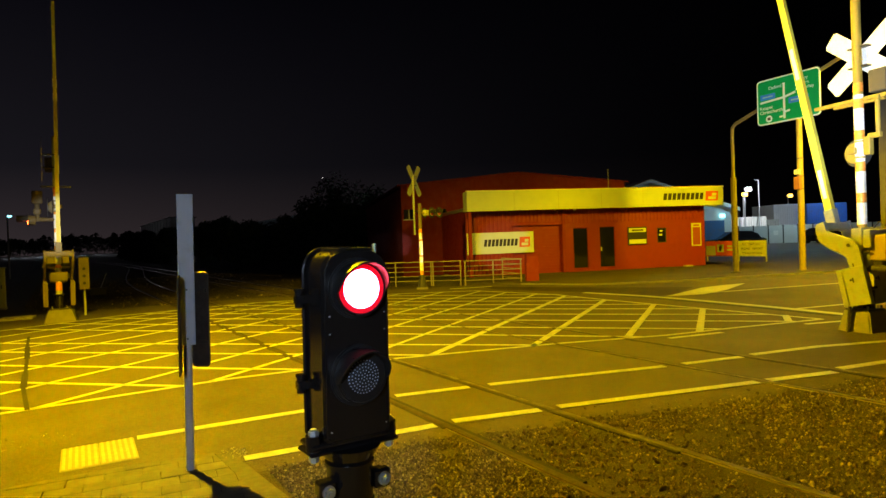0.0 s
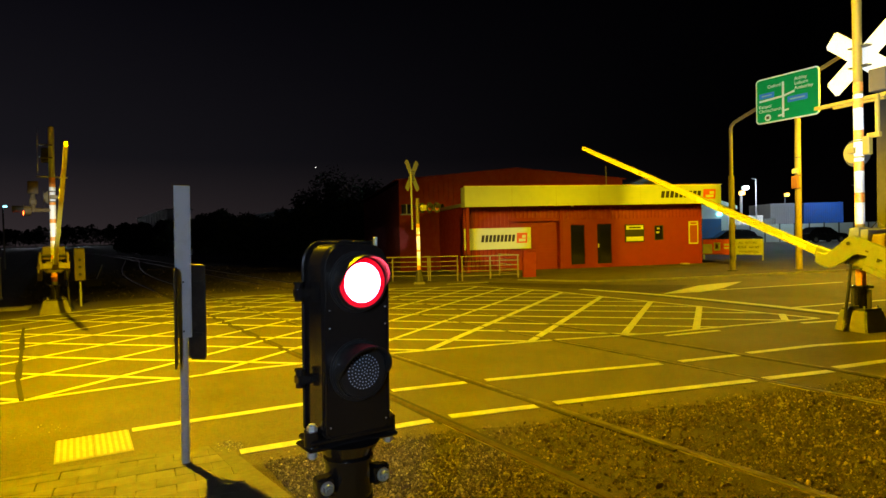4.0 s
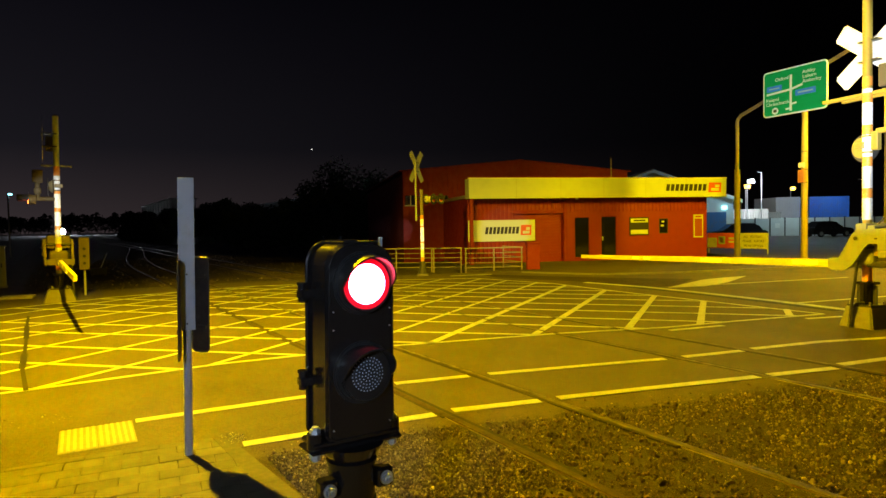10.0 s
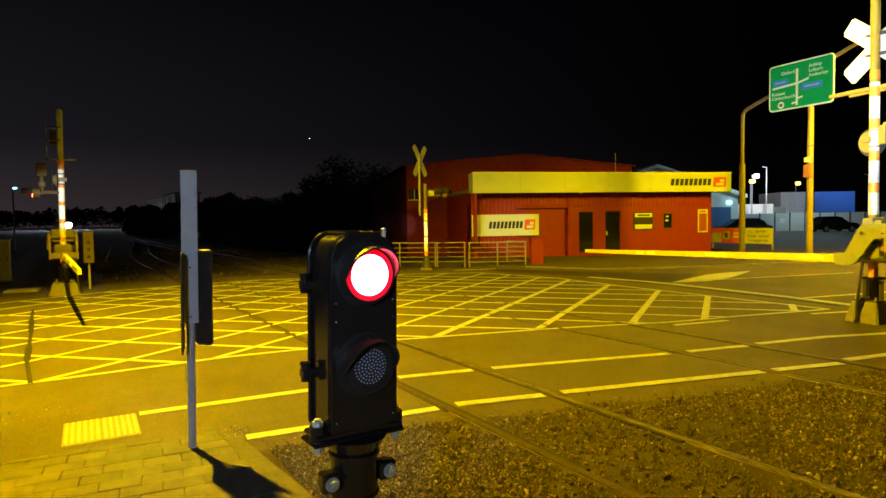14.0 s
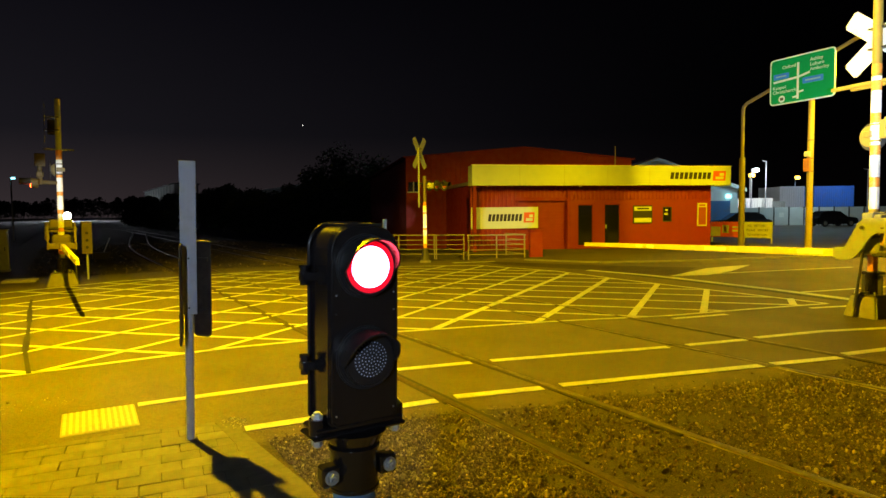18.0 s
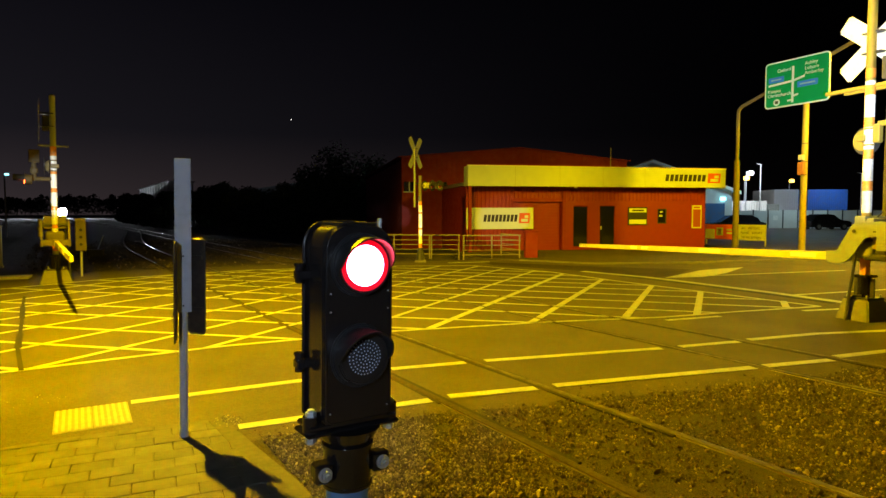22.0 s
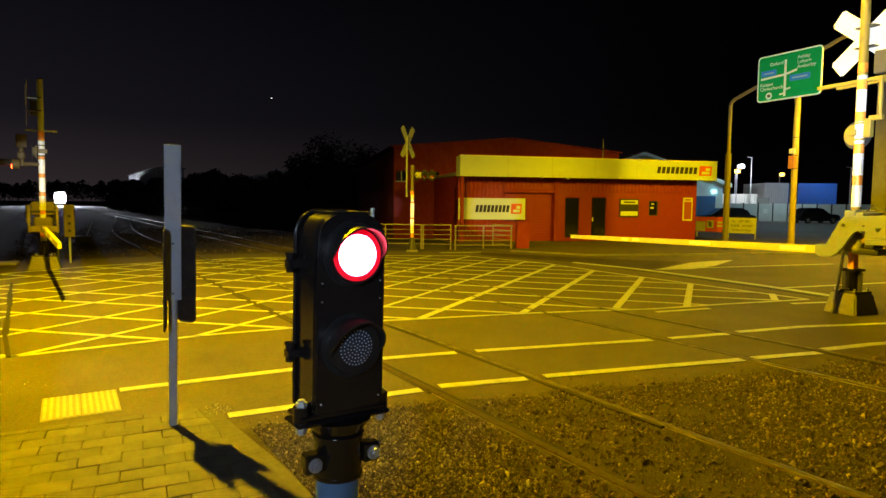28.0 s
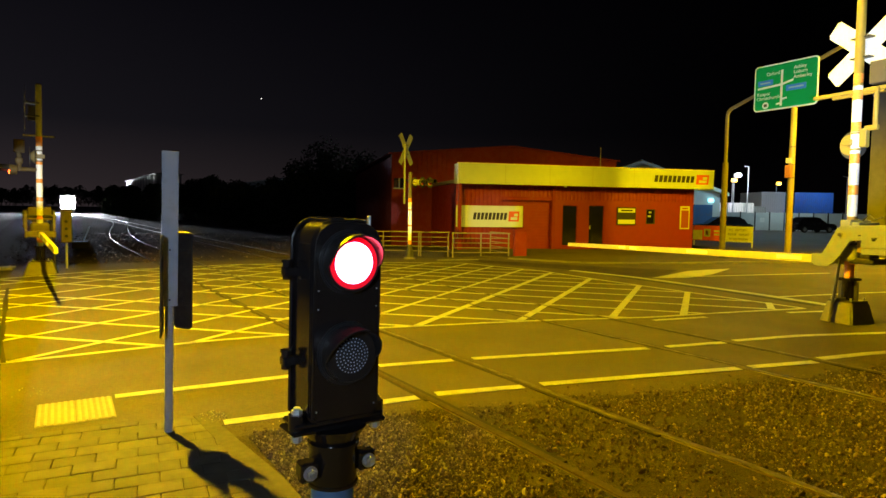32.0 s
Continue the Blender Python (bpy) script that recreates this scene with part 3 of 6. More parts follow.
    for sx in (-1, 1):
        part("cap_edge", box(B(), (sx * 0.046 - 0.003, -0.062, Z1 - 0.002), (sx * 0.046 + 0.003, 0.052, Z1 + 0.006), 0.002), BLACK, cap)
    part("cap_edge", box(B(), (-0.043, -0.062, Z1 - 0.002), (0.043, -0.056, Z1 + 0.006), 0.002), BLACK, cap)
    for z in (1.598, 1.372):
        h = part("hinge", box(B(), (-W / 2 - 0.034, 0.030, z - 0.011), (-W / 2 + 0.004, 0.060, z + 0.011), 0.003), BLACK, case)
        part("hinge_pin", rod(B(), (-W / 2 - 0.024, 0.045, z - 0.020), (-W / 2 - 0.024, 0.045, z + 0.024), 0.0105, seg=14), BLACK, h, smooth=True)
        part("hinge_cap", rod(B(), (-W / 2 - 0.024, 0.045, z + 0.023), (-W / 2 - 0.024, 0.045, z + 0.029), 0.0135, seg=14), BLACK, h, smooth=True)
    for sx in (-1, 1):
        for z in (Z0 + 0.03, 1.515, 1.56):
            part("door_screw", rod(B(), (sx * (W / 2 - 0.012), -0.067, z), (sx * (W / 2 - 0.012), -0.063, z), 0.0020, seg=10), ZINC, front)
    part("latch", box(B(), (0.054, -0.062, Z1 - 0.010), (0.061, -0.050, Z1 + 0.016), 0.001), ZINC, front, "small zinc latch")
    for z, lens, lab, nm in ((1.628, RED_LENS, "glowing red lens", "red_lens"), (1.402, GREEN_LENS, "unlit lens with a grid of diodes", "dark_lens")):
        for r, y in ((0.080, -0.068), (0.076, -0.071)):
            part("bezel", rod(B(), (0, y, z), (0, -0.060, z), r, seg=48), VISOR, front, smooth=True)
        part("lens_holder", rod(B(), (0, -0.090, z), (0, -0.064, z), 0.0655, seg=48), VISOR, front, smooth=True)
        bm = B()
        bmesh.ops.create_uvsphere(bm, u_segments=40, v_segments=20, radius=0.053 if lens is RED_LENS else 0.047, matrix=Matrix.Translation((0, -0.090, z)) @ Matrix.Diagonal((1, 0.16, 1, 1)))
        ln = part(nm, bm, lens, front, lab, True)
        rim = rod(B(), (0, -0.0925, z), (0, -0.0895, z), 0.0635, seg=48)
        part("lens_rim", rim, GLARE_RIM if lens is RED_LENS else VISOR, ln, "rim made to glow like the red glare round the lens" if lens is RED_LENS else "black rim of the lens", True)
        part("visor", hood(B(), z, 0.071, 0.078, 0.026, 0.42), VISOR, front, "black cowl over the lamp", True)
        if nm == "dark_lens":
            bm = B()
            for ring in range(6):
                for i in range(max(1, 6 * ring)):
                    a, r = 6.2832 * i / max(1, 6 * ring) + 0.35 * ring, 0.0084 * ring
                    x, zz = r * math.cos(a), r * math.sin(a)
                    d = 0.090 + 0.16 * math.sqrt(0.047 ** 2 - r * r)
                    bmesh.ops.create_icosphere(bm, subdivisions=1, radius=0.0021, matrix=Matrix.Translation((x, -d, z + zz)))
            tagged(part("diodes", bm, LED, ln), "grid of small pale diodes", kind="stuff")
    return root


lean(pedestrian_signal((0.620, 1.535, 0), 3.0), 1.0)


# ---------------------------------------------------------------- path sign on a post, seen from behind
SIGNBACK = painted("dull_aluminium_back", (0.026, 0.019, 0.017), 0.6, 0.35, 8, 0.1)


def path_sign(at):
    root = thing("path_sign", at, "grey steel post with a dark-backed sign plate", "sign", rz=-9.0)
    part("post", rod(B(), (0, 0, -0.02), (0, 0, 1.35), 0.032, seg=24), GREYPAINT, root, "grey round steel post", True)
    bm = box(B(), (-0.055, -0.042, 1.0), (0.055, -0.034, 2.17), 0.002)
    ch = part("channel", bm, GREYPAINT, root, "pale grey flat mounting bar")
    for sx in (-1, 1):
        part("flange", box(B(), (sx * 0.055 - 0.004, -0.036, 1.0), (sx * 0.055 + 0.004, 0.0, 2.17), 0.001), GREYPAINT, ch)
    for z in (1.05, 1.43):
        part("rivet", rod(B(), (0, -0.046, z), (0, -0.040, z), 0.008, seg=12), DARK, ch)
    for nm, ang, x0, x1, y0, z0, z1 in (("sign_plate", -48, 0.05, 0.20, 0.0, 0.83, 1.56), ("side_plate", 258, 0.02, 0.31, -0.045, 0.80, 1.54)):
        rot = Matrix.Translation((0.0, 0.045, 0)) @ Matrix.Rotation(radians(ang + 9), 4, "Z")
        bm, o = B(), []
        for cx, cz, a0 in ((x1 - 0.03, z0 + 0.03, -90), (x1 - 0.03, z1 - 0.03, 0), (x0 + 0.03, z1 - 0.03, 90), (x0 + 0.03, z0 + 0.03, 180)):
            for i in range(5):
                a = radians(a0 + 22.5 * i)
                o.append((cx + 0.03 * math.cos(a), cz + 0.03 * math.sin(a)))
        plate(bm, o, y0, y0 + 0.004)
        bmesh.ops.transform(bm, matrix=rot, verts=bm.verts)
        pl = part(nm, bm, SIGNBACK, root, "dark dull metal back of a sign")
        bm = tube(B(), [rot @ Vector((u, y0, v)) for u, v in o + o[:1]], 0.006, 6)
        part("edge_bead", bm, DARK, pl, "thin rolled metal edge", True)
        for z in (1.02, 1.42):
            bm = box(B(), (x0, y0 - 0.012, z - 0.015), (x1 - 0.02, y0, z + 0.015), 0.003)
            bmesh.ops.transform(bm, matrix=rot, verts=bm.verts)
            part("brace", bm, SIGNBACK, pl)
    return root


lean(path_sign((0.815, 5.18, 0)), 1.1)

bol = thing("bollard", (-0.70, 7.25, 0), "short dark steel bollard at the road edge", "bollard")
part("post", rod(B(), (0, 0, -0.05), (0, 0, 0.74), 0.055, seg=18), DARK, bol, smooth=True)
part("cap", rod(B(), (0, 0, 0.74), (0, 0, 0.77), 0.060, 0.03, 18), DARK, bol, smooth=True)
part("foot_ring", rod(B(), (0, 0, 0.0), (0, 0, 0.03), 0.085, seg=18), DARK, bol, smooth=True)


# ---------------------------------------------------------------- crossing masts
SOOT = painted("matt_black_paint", (0.008, 0.0075, 0.007), 0.9, 0.2, 20)
HEAD_PAINT = painted("dirty_ochre_paint", (0.085, 0.058, 0.014), 0.7, 0.4, 9)
GLOW_RED = Mat("lit_red_flasher", (0.9, 0.06, 0.02), 0.3).glow((1.0, 0.07, 0.01), 30.0).m
REFLECTORS = ((0.103, 0.164), (0.367, 0.438), (0.64, 0.67), (0.69, 0.72))
MOVES = []          # things and parts that move, with their rows

ARM_ANGLES = [(0, 78), (0.5, 69.2), (1, 60.8), (1.5, 52.5), (2, 44.7), (2.5, 38.7), (3, 32.4), (3.5, 26.9), (4, 21.3), (4.5, 15.8), (5, 10.8), (5.5, 6.6), (6, 5.3),
              (6.5, 4.2), (6.8, 2.9), (7.1, 1.1), (7.4, -0.6), (7.6, -1.7), (7.8, -1.0), (8.0, 0.0), (8.3, 0.6), (8.6, 0.4), (9.0, 0.1), (9.3, -0.9), (9.6, -1.3), (20, -1.3), (32, -1.3)]


def banded_mast(root, r, z0, z1, bands, plain=None):
    """A tube with sheeting sleeves; bands: (from, to, material)."""
    part("mast", rod(B(), (0, 0, z0), (0, 0, z1), r, seg=24), plain or YELLOW, root, "yellow-painted steel mast", True)
    for a, b, m in bands:
        part("band", rod(B(), (0, 0, a), (0, 0, b), r + 0.004, seg=24), m, root, "white reflective band" if m is WHITE_SHEET else "orange-red reflective band", True)


def stripes(z0, z1, step, red=0.42):
    out, z, i = [], z0, 0
    while z < z1 - 0.05:
        h = step if i % 2 == 0 else step * red
        out.append((z + 0.004, min(z + h, z1) - 0.004, WHITE_SHEET if i % 2 == 0 else RED_SHEET))
        z += h
        i += 1
    return out


def crossbuck(root, z, half, w, off, ang=38, mat=None):
    """Two crossed pointed blades in the xz plane at y = off."""
    for s in (-1, 1):
        bm = plate(B(), [(-half, -w / 2), (half, -w / 2), (half, w / 2), (-half, w / 2)], -0.003 - 0.004 * s, 0.003 - 0.004 * s)
        bmesh.ops.bevel(bm, geom=[e for e in bm.edges if abs(e.verts[0].co.y - e.verts[1].co.y) > 1e-4], offset=0.03, segments=3, affect="EDGES")
        bmesh.ops.transform(bm, matrix=Matrix.Translation((0, off, z)) @ Matrix.Rotation(radians(ang * s), 4, "Y"), verts=bm.verts)
        part("crossbuck_blade", bm, mat or WHITE_SHEET, root, "white crossing blade")
    for dz in (-0.16, 0.16):
        part("crossbuck_strap", box(B(), (-0.16, min(0, off) - 0.012, z + dz - 0.012), (0.16, max(0, off) + 0.012, z + dz + 0.012), 0.003), DARK, root)


def flasher(root, at, face, lit=False, paint=None):
    """A round lamp with backboard and hood, facing +-y."""
    x, y, z = at
    f = face
    head = part("flasher", rod(B(), (x, y, z), (x, y + f * 0.16, z), 0.105, 0.12, 24), paint or YELLOW, root, "round flasher lamp body", True)
    part("backboard", rod(B(), (x, y + f * 0.150, z), (x, y + f * 0.156, z), 0.19, seg=32), DARK, head, "black round backboard")
    part("lens", rod(B(), (x, y + f * 0.156, z), (x, y + f * 0.170, z), 0.095, seg=28), GLOW_RED if lit else LOGO, head, "red flasher lens")
    bm = B()
    n = 14
    rows = []
    for i in range(n + 1):
        a = radians(-10 + 200 * i / n)
        rows.append([bm.verts.new((x + rr * math.cos(a), y + f * q, z + rr * math.sin(a))) for q, rr in ((0.156, 0.11), (0.40, 0.11), (0.40, 0.116), (0.156, 0.116))])
    for p, q in zip(rows, rows[1:]):
        for j in range(4):
            bm.faces.new((p[j], p[(j + 1) % 4], q[(j + 1) % 4], q[j]))
    part("hood", bm, SOOT, head)
    return head


def barrier(at, rz, label, length, top, height, bands, lamps, buck_off, side, foot=(0.36, 0.25), coat=None, plates=None, angles=None):
    coat, plates = coat or YELLOW, plates or CREAM
    root = thing("crossing_barrier", at, label, "level crossing", "crossing barriers", rz=rz)
    ft = B()
    lo, hi = (foot[0], foot[0]), (foot[1], foot[1])
    vs = [ft.verts.new((sx * w[0], sy * w[1], z)) for z, w in ((-0.03, lo), (height, hi)) for sx, sy in ((-1, -1), (1, -1), (1, 1), (-1, 1))]
    for f in ((0, 1, 2, 3), (4, 5, 6, 7), (0, 1, 5, 4), (1, 2, 6, 5), (2, 3, 7, 6), (3, 0, 4, 7)):
        ft.faces.new([vs[i] for i in f])
    bmesh.ops.bevel(ft, geom=ft.edges[:], offset=0.02, segments=2, affect="EDGES")
    part("footing", ft, FOOTING, root, "tapered dirty concrete footing")
    part("base_plate", box(B(), (-0.2, -0.2, height), (0.2, 0.2, height + 0.03), 0.005), DARK, root)
    for sx in (-1, 1):
        for sy in (-1, 1):
            part("anchor_bolt", rod(B(), (sx * 0.16, sy * 0.16, height), (sx * 0.16, sy * 0.16, height + 0.075), 0.016, seg=8), ZINC, root)
    part("base_socket", rod(B(), (0, 0, height), (0, 0, height + 0.38), 0.105, seg=24), BLACK, root, "black cast base socket", True)
    part("socket_collar", box(B(), (-0.13, -0.13, height + 0.35), (0.13, 0.13, height + 0.39), 0.006), BLACK, root)
    for sx in (-1, 1):
        part("socket_rib", box(B(), (sx * 0.10, -0.012, height + 0.03), (sx * 0.17, 0.012, height + 0.34), 0.003), DARK, root)
    banded_mast(root, 0.068, height, top, bands, coat if side > 0 else None)
    part("mast_cap", rod(B(), (0, 0, top), (0, 0, top + 0.03), 0.074, 0.05, 20), coat, root, smooth=True)
    # gearbox on the mast
    gear = part("gearbox", box(B(), (-0.50, -0.17, 1.16), (-0.20, 0.17, 1.58), 0.03, seg=2), coat, root, "gearbox housing behind the fork")
    part("gearbox_cover", box(B(), (-0.525, -0.14, 1.21), (-0.498, 0.14, 1.54), 0.008), coat, gear)
    part("gearbox_foot", box(B(), (-0.40, -0.12, 1.08), (-0.12, 0.12, 1.16), 0.012), DARK, gear)
    head = part("drive_head", box(B(), (-0.16, -0.25, 1.36), (0.02, 0.25, 1.69), 0.02, seg=2), plates, root, "bearing housing on the mast")
    part("bearing_block", box(B(), (-0.30, -0.25, 1.36), (-0.172, 0.25, 1.66), 0.02, seg=2), plates, head)
    casing = part("drive_casing", box(B(), (-0.24, -0.21, 1.01), (0.09, 0.21, 1.31), 0.075, seg=4), plates, root, "rounded drive casing under the fork", True)
    part("casing_strap", tube(B(), [(0.10, 0.222, 1.10), (0.06, 0.226, 1.18), (-0.03, 0.228, 1.25), (-0.15, 0.228, 1.295), (-0.26, 0.226, 1.31)], 0.022), DARK, casing, "black curved link", True)
    part("casing_sump", box(B(), (-0.52, -0.19, 0.985), (-0.10, 0.19, 1.085), 0.03, seg=2), DARK, casing, "dark underside of the drive")
    part("shaft", rod(B(), (0.0, -0.30, 1.46), (0.0, 0.30, 1.46), 0.045, seg=20), DARK, root, smooth=True)
    part("cable", tube(B(), [(-0.03, 0.27, 1.10), (-0.01, 0.29, 0.80), (0.04, 0.31, 0.35), (0.07, 0.33, 0.0)], 0.024), DARK, root, "black rubber cable", True)
    part("conduit", tube(B(), [(-0.06, 0.14, height + 0.06), (0.02, 0.22, height + 0.05), (0.07, 0.28, height - 0.06), (0.04, 0.38, 0.02)], 0.022), DARK, root, "black rubber hose over the footing", True)
    part("wire_loop", tube(B(), [(-0.22, 0.05, 1.68), (-0.30, 0.02, 1.78), (-0.42, 0.06, 1.70), (-0.52, 0.0, 1.74), (-0.60, 0.05, 1.66), (-0.48, 0.08, 1.55)], 0.010, 6), DARK, root, "loose black wiring over the drive", True)
    # crossed blades, lamp arm, bell
    crossbuck(root, top - (1.43 if top > 5 else 0.62), 0.70, 0.31, buck_off, 38.5)
    zb = lamps
    if side > 0:
        part("lamp_arm", box(B(), (-1.02, -0.075, zb - 0.03), (0.80, -0.005, zb + 0.03), 0.006), coat, root, "yellow lamp crossarm")
        part("lamp_arm_stay", box(B(), (-0.40, -0.09, zb - 0.075), (0.46, -0.02, zb - 0.035), 0.006), coat, root)
        flasher(root, (-1.02, -0.10, zb - 0.10), -1, lit=True)
    else:
        part("lamp_arm", rod(B(), (0, 0, zb), (0, -0.45, zb), 0.05, seg=16), HEAD_PAINT, root, "yellow lamp crossarm", True)
        part("lamp_stack", rod(B(), (0, -0.42, zb - 0.05), (0, -0.42, zb + 0.62), 0.055, seg=14), HEAD_PAINT, root, "stubby lamp upright", True)
        part("lamp_box", box(B(), (-0.11, -0.53, zb + 0.40), (0.11, -0.30, zb + 0.72), 0.015), HEAD_PAINT, root)
        part("lamp_box", box(B(), (-0.09, -0.50, zb + 0.12), (0.09, -0.34, zb + 0.28), 0.03), HEAD_PAINT, root)
        flasher(root, (0.16, -0.46, zb - 0.02), -1, True, HEAD_PAINT)
        flasher(root, (-0.42, -0.46, zb - 0.02), -1, True, HEAD_PAINT)
        part("step_peg", rod(B(), (0, -0.34, 3.46), (0, 0.34, 3.46), 0.022, seg=10), ZINC, root, "galvanised cross peg")
    bell = part("bell", rod(B(), (0.17, -0.10, 2.93), (0.17, -0.18, 2.93), 0.17, 0.10, 28), coat, root, "round yellow warning bell", True)
    part("bell_bracket", box(B(), (0.0, -0.06, 2.90), (0.14, 0.12, 3.0), 0.01), coat, bell)
    for z in (2.82, 3.08):
        part("pipe_clamp", rod(B(), (0, 0, z), (0, 0, z + 0.03), 0.080, seg=24), coat, root, smooth=True)
    part("bell_plate", rod(B(), (0.17, -0.19, 2.93), (0.17, -0.205, 2.93), 0.235, seg=32), DARK, bell, "dark round plate behind the bell")
    part("clamp_bracket", box(B(), (-0.20, -0.05, 2.86), (-0.085, 0.05, 3.16), 0.012), coat, root)
    part("bracket_arm", box(B(), (-0.36, -0.035, 3.12), (-0.15, 0.035, 3.20), 0.01), coat, root)
    part("conduit_riser", rod(B(), (-0.31, 0.0, 3.15), (-0.31, 0.0, 3.72), 0.034, seg=12), coat, root, smooth=True)
    part("riser_cap", box(B(), (-0.35, -0.04, 3.72), (-0.27, 0.04, 3.80), 0.012), coat, root)
    part("terminal_box", box(B(), (-0.42, -0.22, 3.86), (-0.14, -0.04, 4.22), 0.015), PLASTER_WALL, root, "dull grey terminal box")

    # the moving boom, turning about the shaft
    boom = new("boom", None)
    boom.parent = root
    tagged(boom, "yellow boom of the barrier with white reflectors")
    bm = B()
    n = 8
    prof = lambda u: (0.045 - 0.015 * u, 0.068 - 0.018 * u)
    rows = []
    for i in range(n + 1):
        u = i / n
        hy, hz = prof(u)
        x = 0.60 + (length - 0.60) * u
        rows.append([bm.verts.new((x, sy * hy, -0.435 + sz * hz)) for sy, sz in ((-1, -1), (1, -1), (1, 1), (-1, 1))])
    for p, q in zip(rows, rows[1:]):
        for j in range(4):
            bm.faces.new((p[j], p[(j + 1) % 4], q[(j + 1) % 4], q[j]))
    bm.faces.new(rows[0][::-1])
    bm.faces.new(rows[-1])
    beam = part("boom_beam", bm, BOOM_YELLOW, boom, "long tapered yellow beam")
    for x0, x1 in [(a * length, b * length) for a, b in REFLECTORS]:
        u = (x0 + x1) / 2 / length
        hy, hz = prof(u)
        for sy in (-1, 1):
            part("reflector", box(B(), (x0, sy * hy, -0.435 - 0.035), (x1, sy * (hy + 0.009), -0.435 + 0.035), 0.002), WHITE_SHEET, beam, "white reflective patch")
    for sy in (-1, 1):
        o = [(0.44, -0.35), (0.30, -0.345), (0.25, -0.325), (0.085, -0.04), (0.045, 0.04), (0.0, 0.092), (-0.074, 0.137), (-0.41, 0.14), (-0.41, -0.092), (-0.24, -0.10), (-0.185, -0.145),
             (-0.116, -0.245), (-0.044, -0.357), (0.05, -0.454), (0.11, -0.505), (0.18, -0.535), (0.30, -0.54), (0.42, -0.522)]
        y = sy * 0.30
        bm = plate(B(), o, y - 0.025, y + 0.025)
        bmesh.ops.bevel(bm, geom=[e for e in bm.edges if abs(e.verts[0].co.y - e.verts[1].co.y) < 1e-4], offset=0.006, segments=1, affect="EDGES")
        fork = part("fork", bm, plates, boom, "cream curved fork plate of the boom")
        part("pivot_boss", rod(B(), (-0.03, y - 0.035, -0.01), (-0.03, y + 0.035, -0.01), 0.060, seg=24), plates, fork, smooth=True)
        part("pivot_bolt", rod(B(), (-0.045, y - 0.048, -0.01), (-0.045, y + 0.048, -0.01), 0.032, seg=6), DARK, fork)
        part("slot", box(B(), (-0.40, y - 0.028, -0.03), (-0.34, y + 0.028, -0.008), 0.002), DARK, fork, "small dark slot")
        cw = part("counterweight", box(B(), (-1.02, y - 0.045, -0.215), (-0.40, y + 0.045, 0.143), 0.008), plates, boom, "cream counterweight plate")
        part("counterweight_ledge", box(B(), (-1.02, y - 0.055, -0.315), (-0.41, y + 0.055, -0.222), 0.008), plates, cw)
        part("counterweight_bolt", rod(B(), (-0.605, y - 0.075, -0.085), (-0.605, y + 0.075, -0.085), 0.020, seg=6), DARK, cw)
        part("bolt_washer", box(B(), (-0.65, y - 0.054, -0.075), (-0.57, y + 0.054, -0.050), 0.003), DARK, cw)
    part("fork_bridge", box(B(), (0.30, -0.274, -0.51), (0.42, 0.274, -0.36), 0.01), plates, boom)
    part("boom_socket", box(B(), (0.40, -0.07, -0.52), (0.66, 0.07, -0.345), 0.012), plates, boom)
    MOVES.append((boom, [(t, pose(0.0, 0, 1.46, 0, -a, 0)) for t, a in angles or ARM_ANGLES]))
    return root


R_BANDS = [(0.74, 1.04, RED_SHEET)] + stripes(1.74, 3.86, 0.36) + [(3.9, 4.05, RED_SHEET)]
lean(barrier((11.25, 5.10, 0), 79.0, "yellow crossing barrier with banded mast and crossed white blades", 8.35, 5.9, 0.34, R_BANDS, 3.78, -0.12, 1, (0.29, 0.215), coat=DEEP_YELLOW), -0.35)
FAR_ANGLES = [(0, 81), (0.5, 72.5), (1, 64), (1.5, 55.5), (2, 47.5), (2.5, 40.6), (3, 34.3), (3.5, 28.8), (4, 22.8), (4.5, 17), (5, 11.6), (5.5, 7.2), (6, 5.4),
              (6.5, 4.0), (6.8, 2.6), (7.1, 1.0), (7.4, -0.4), (7.7, -0.6), (8.0, 0.0), (8.4, 0.3), (9.0, 0.0), (20, 0.0), (32, 0.0)]
GRIMY = painted("grimy_yellow_paint", (0.18, 0.15, 0.075), 0.6, 0.5, 5)
L_BANDS = [(0.80, 1.02, RED_SHEET)] + stripes(1.02, 3.30, 0.36, 0.27) + [(3.30, 3.45, RED_SHEET)]
lean(barrier((0.0, 18.85, 0), -88.0, "yellow crossing barrier across the road with banded mast", 6.4, 4.72, 0.32, L_BANDS, 2.62, -0.30, -1, coat=GRIMY, plates=GRIMY, angles=FAR_ANGLES), 0.8)

# crossing signal with crossed blades on a side bar
root = thing("crossing_signal", (11.10, 19.5, 0), "short banded crossing signal mast with twin lamps and white crossed blades", "level crossing", rz=-31.5)
part("footing", box(B(), (-0.2, -0.2, -0.05), (0.2, 0.2, 0.07), 0.02), FOOTING, root)
part("base_socket", rod(B(), (0, 0, 0.05), (0, 0, 0.50), 0.17, 0.085, 20), DARK, root, "black cast base socket", True)
banded_mast(root, 0.062, 0.2, 3.07, [(0.52, 0.66, RED_SHEET)] + [(a, b, WHITE_SHEET) for a, b in ((0.66, 1.16), (1.22, 1.72), (1.78, 2.02))] + [(1.164, 1.216, RED_SHEET), (1.724, 1.776, RED_SHEET), (2.024, 2.16, RED_SHEET)], GRIMY)
part("side_bar", box(B(), (-0.235, -0.05, 1.95), (-0.165, 0.05, 4.05), 0.008), CREAM, root, "pale upright bar carrying the blades")
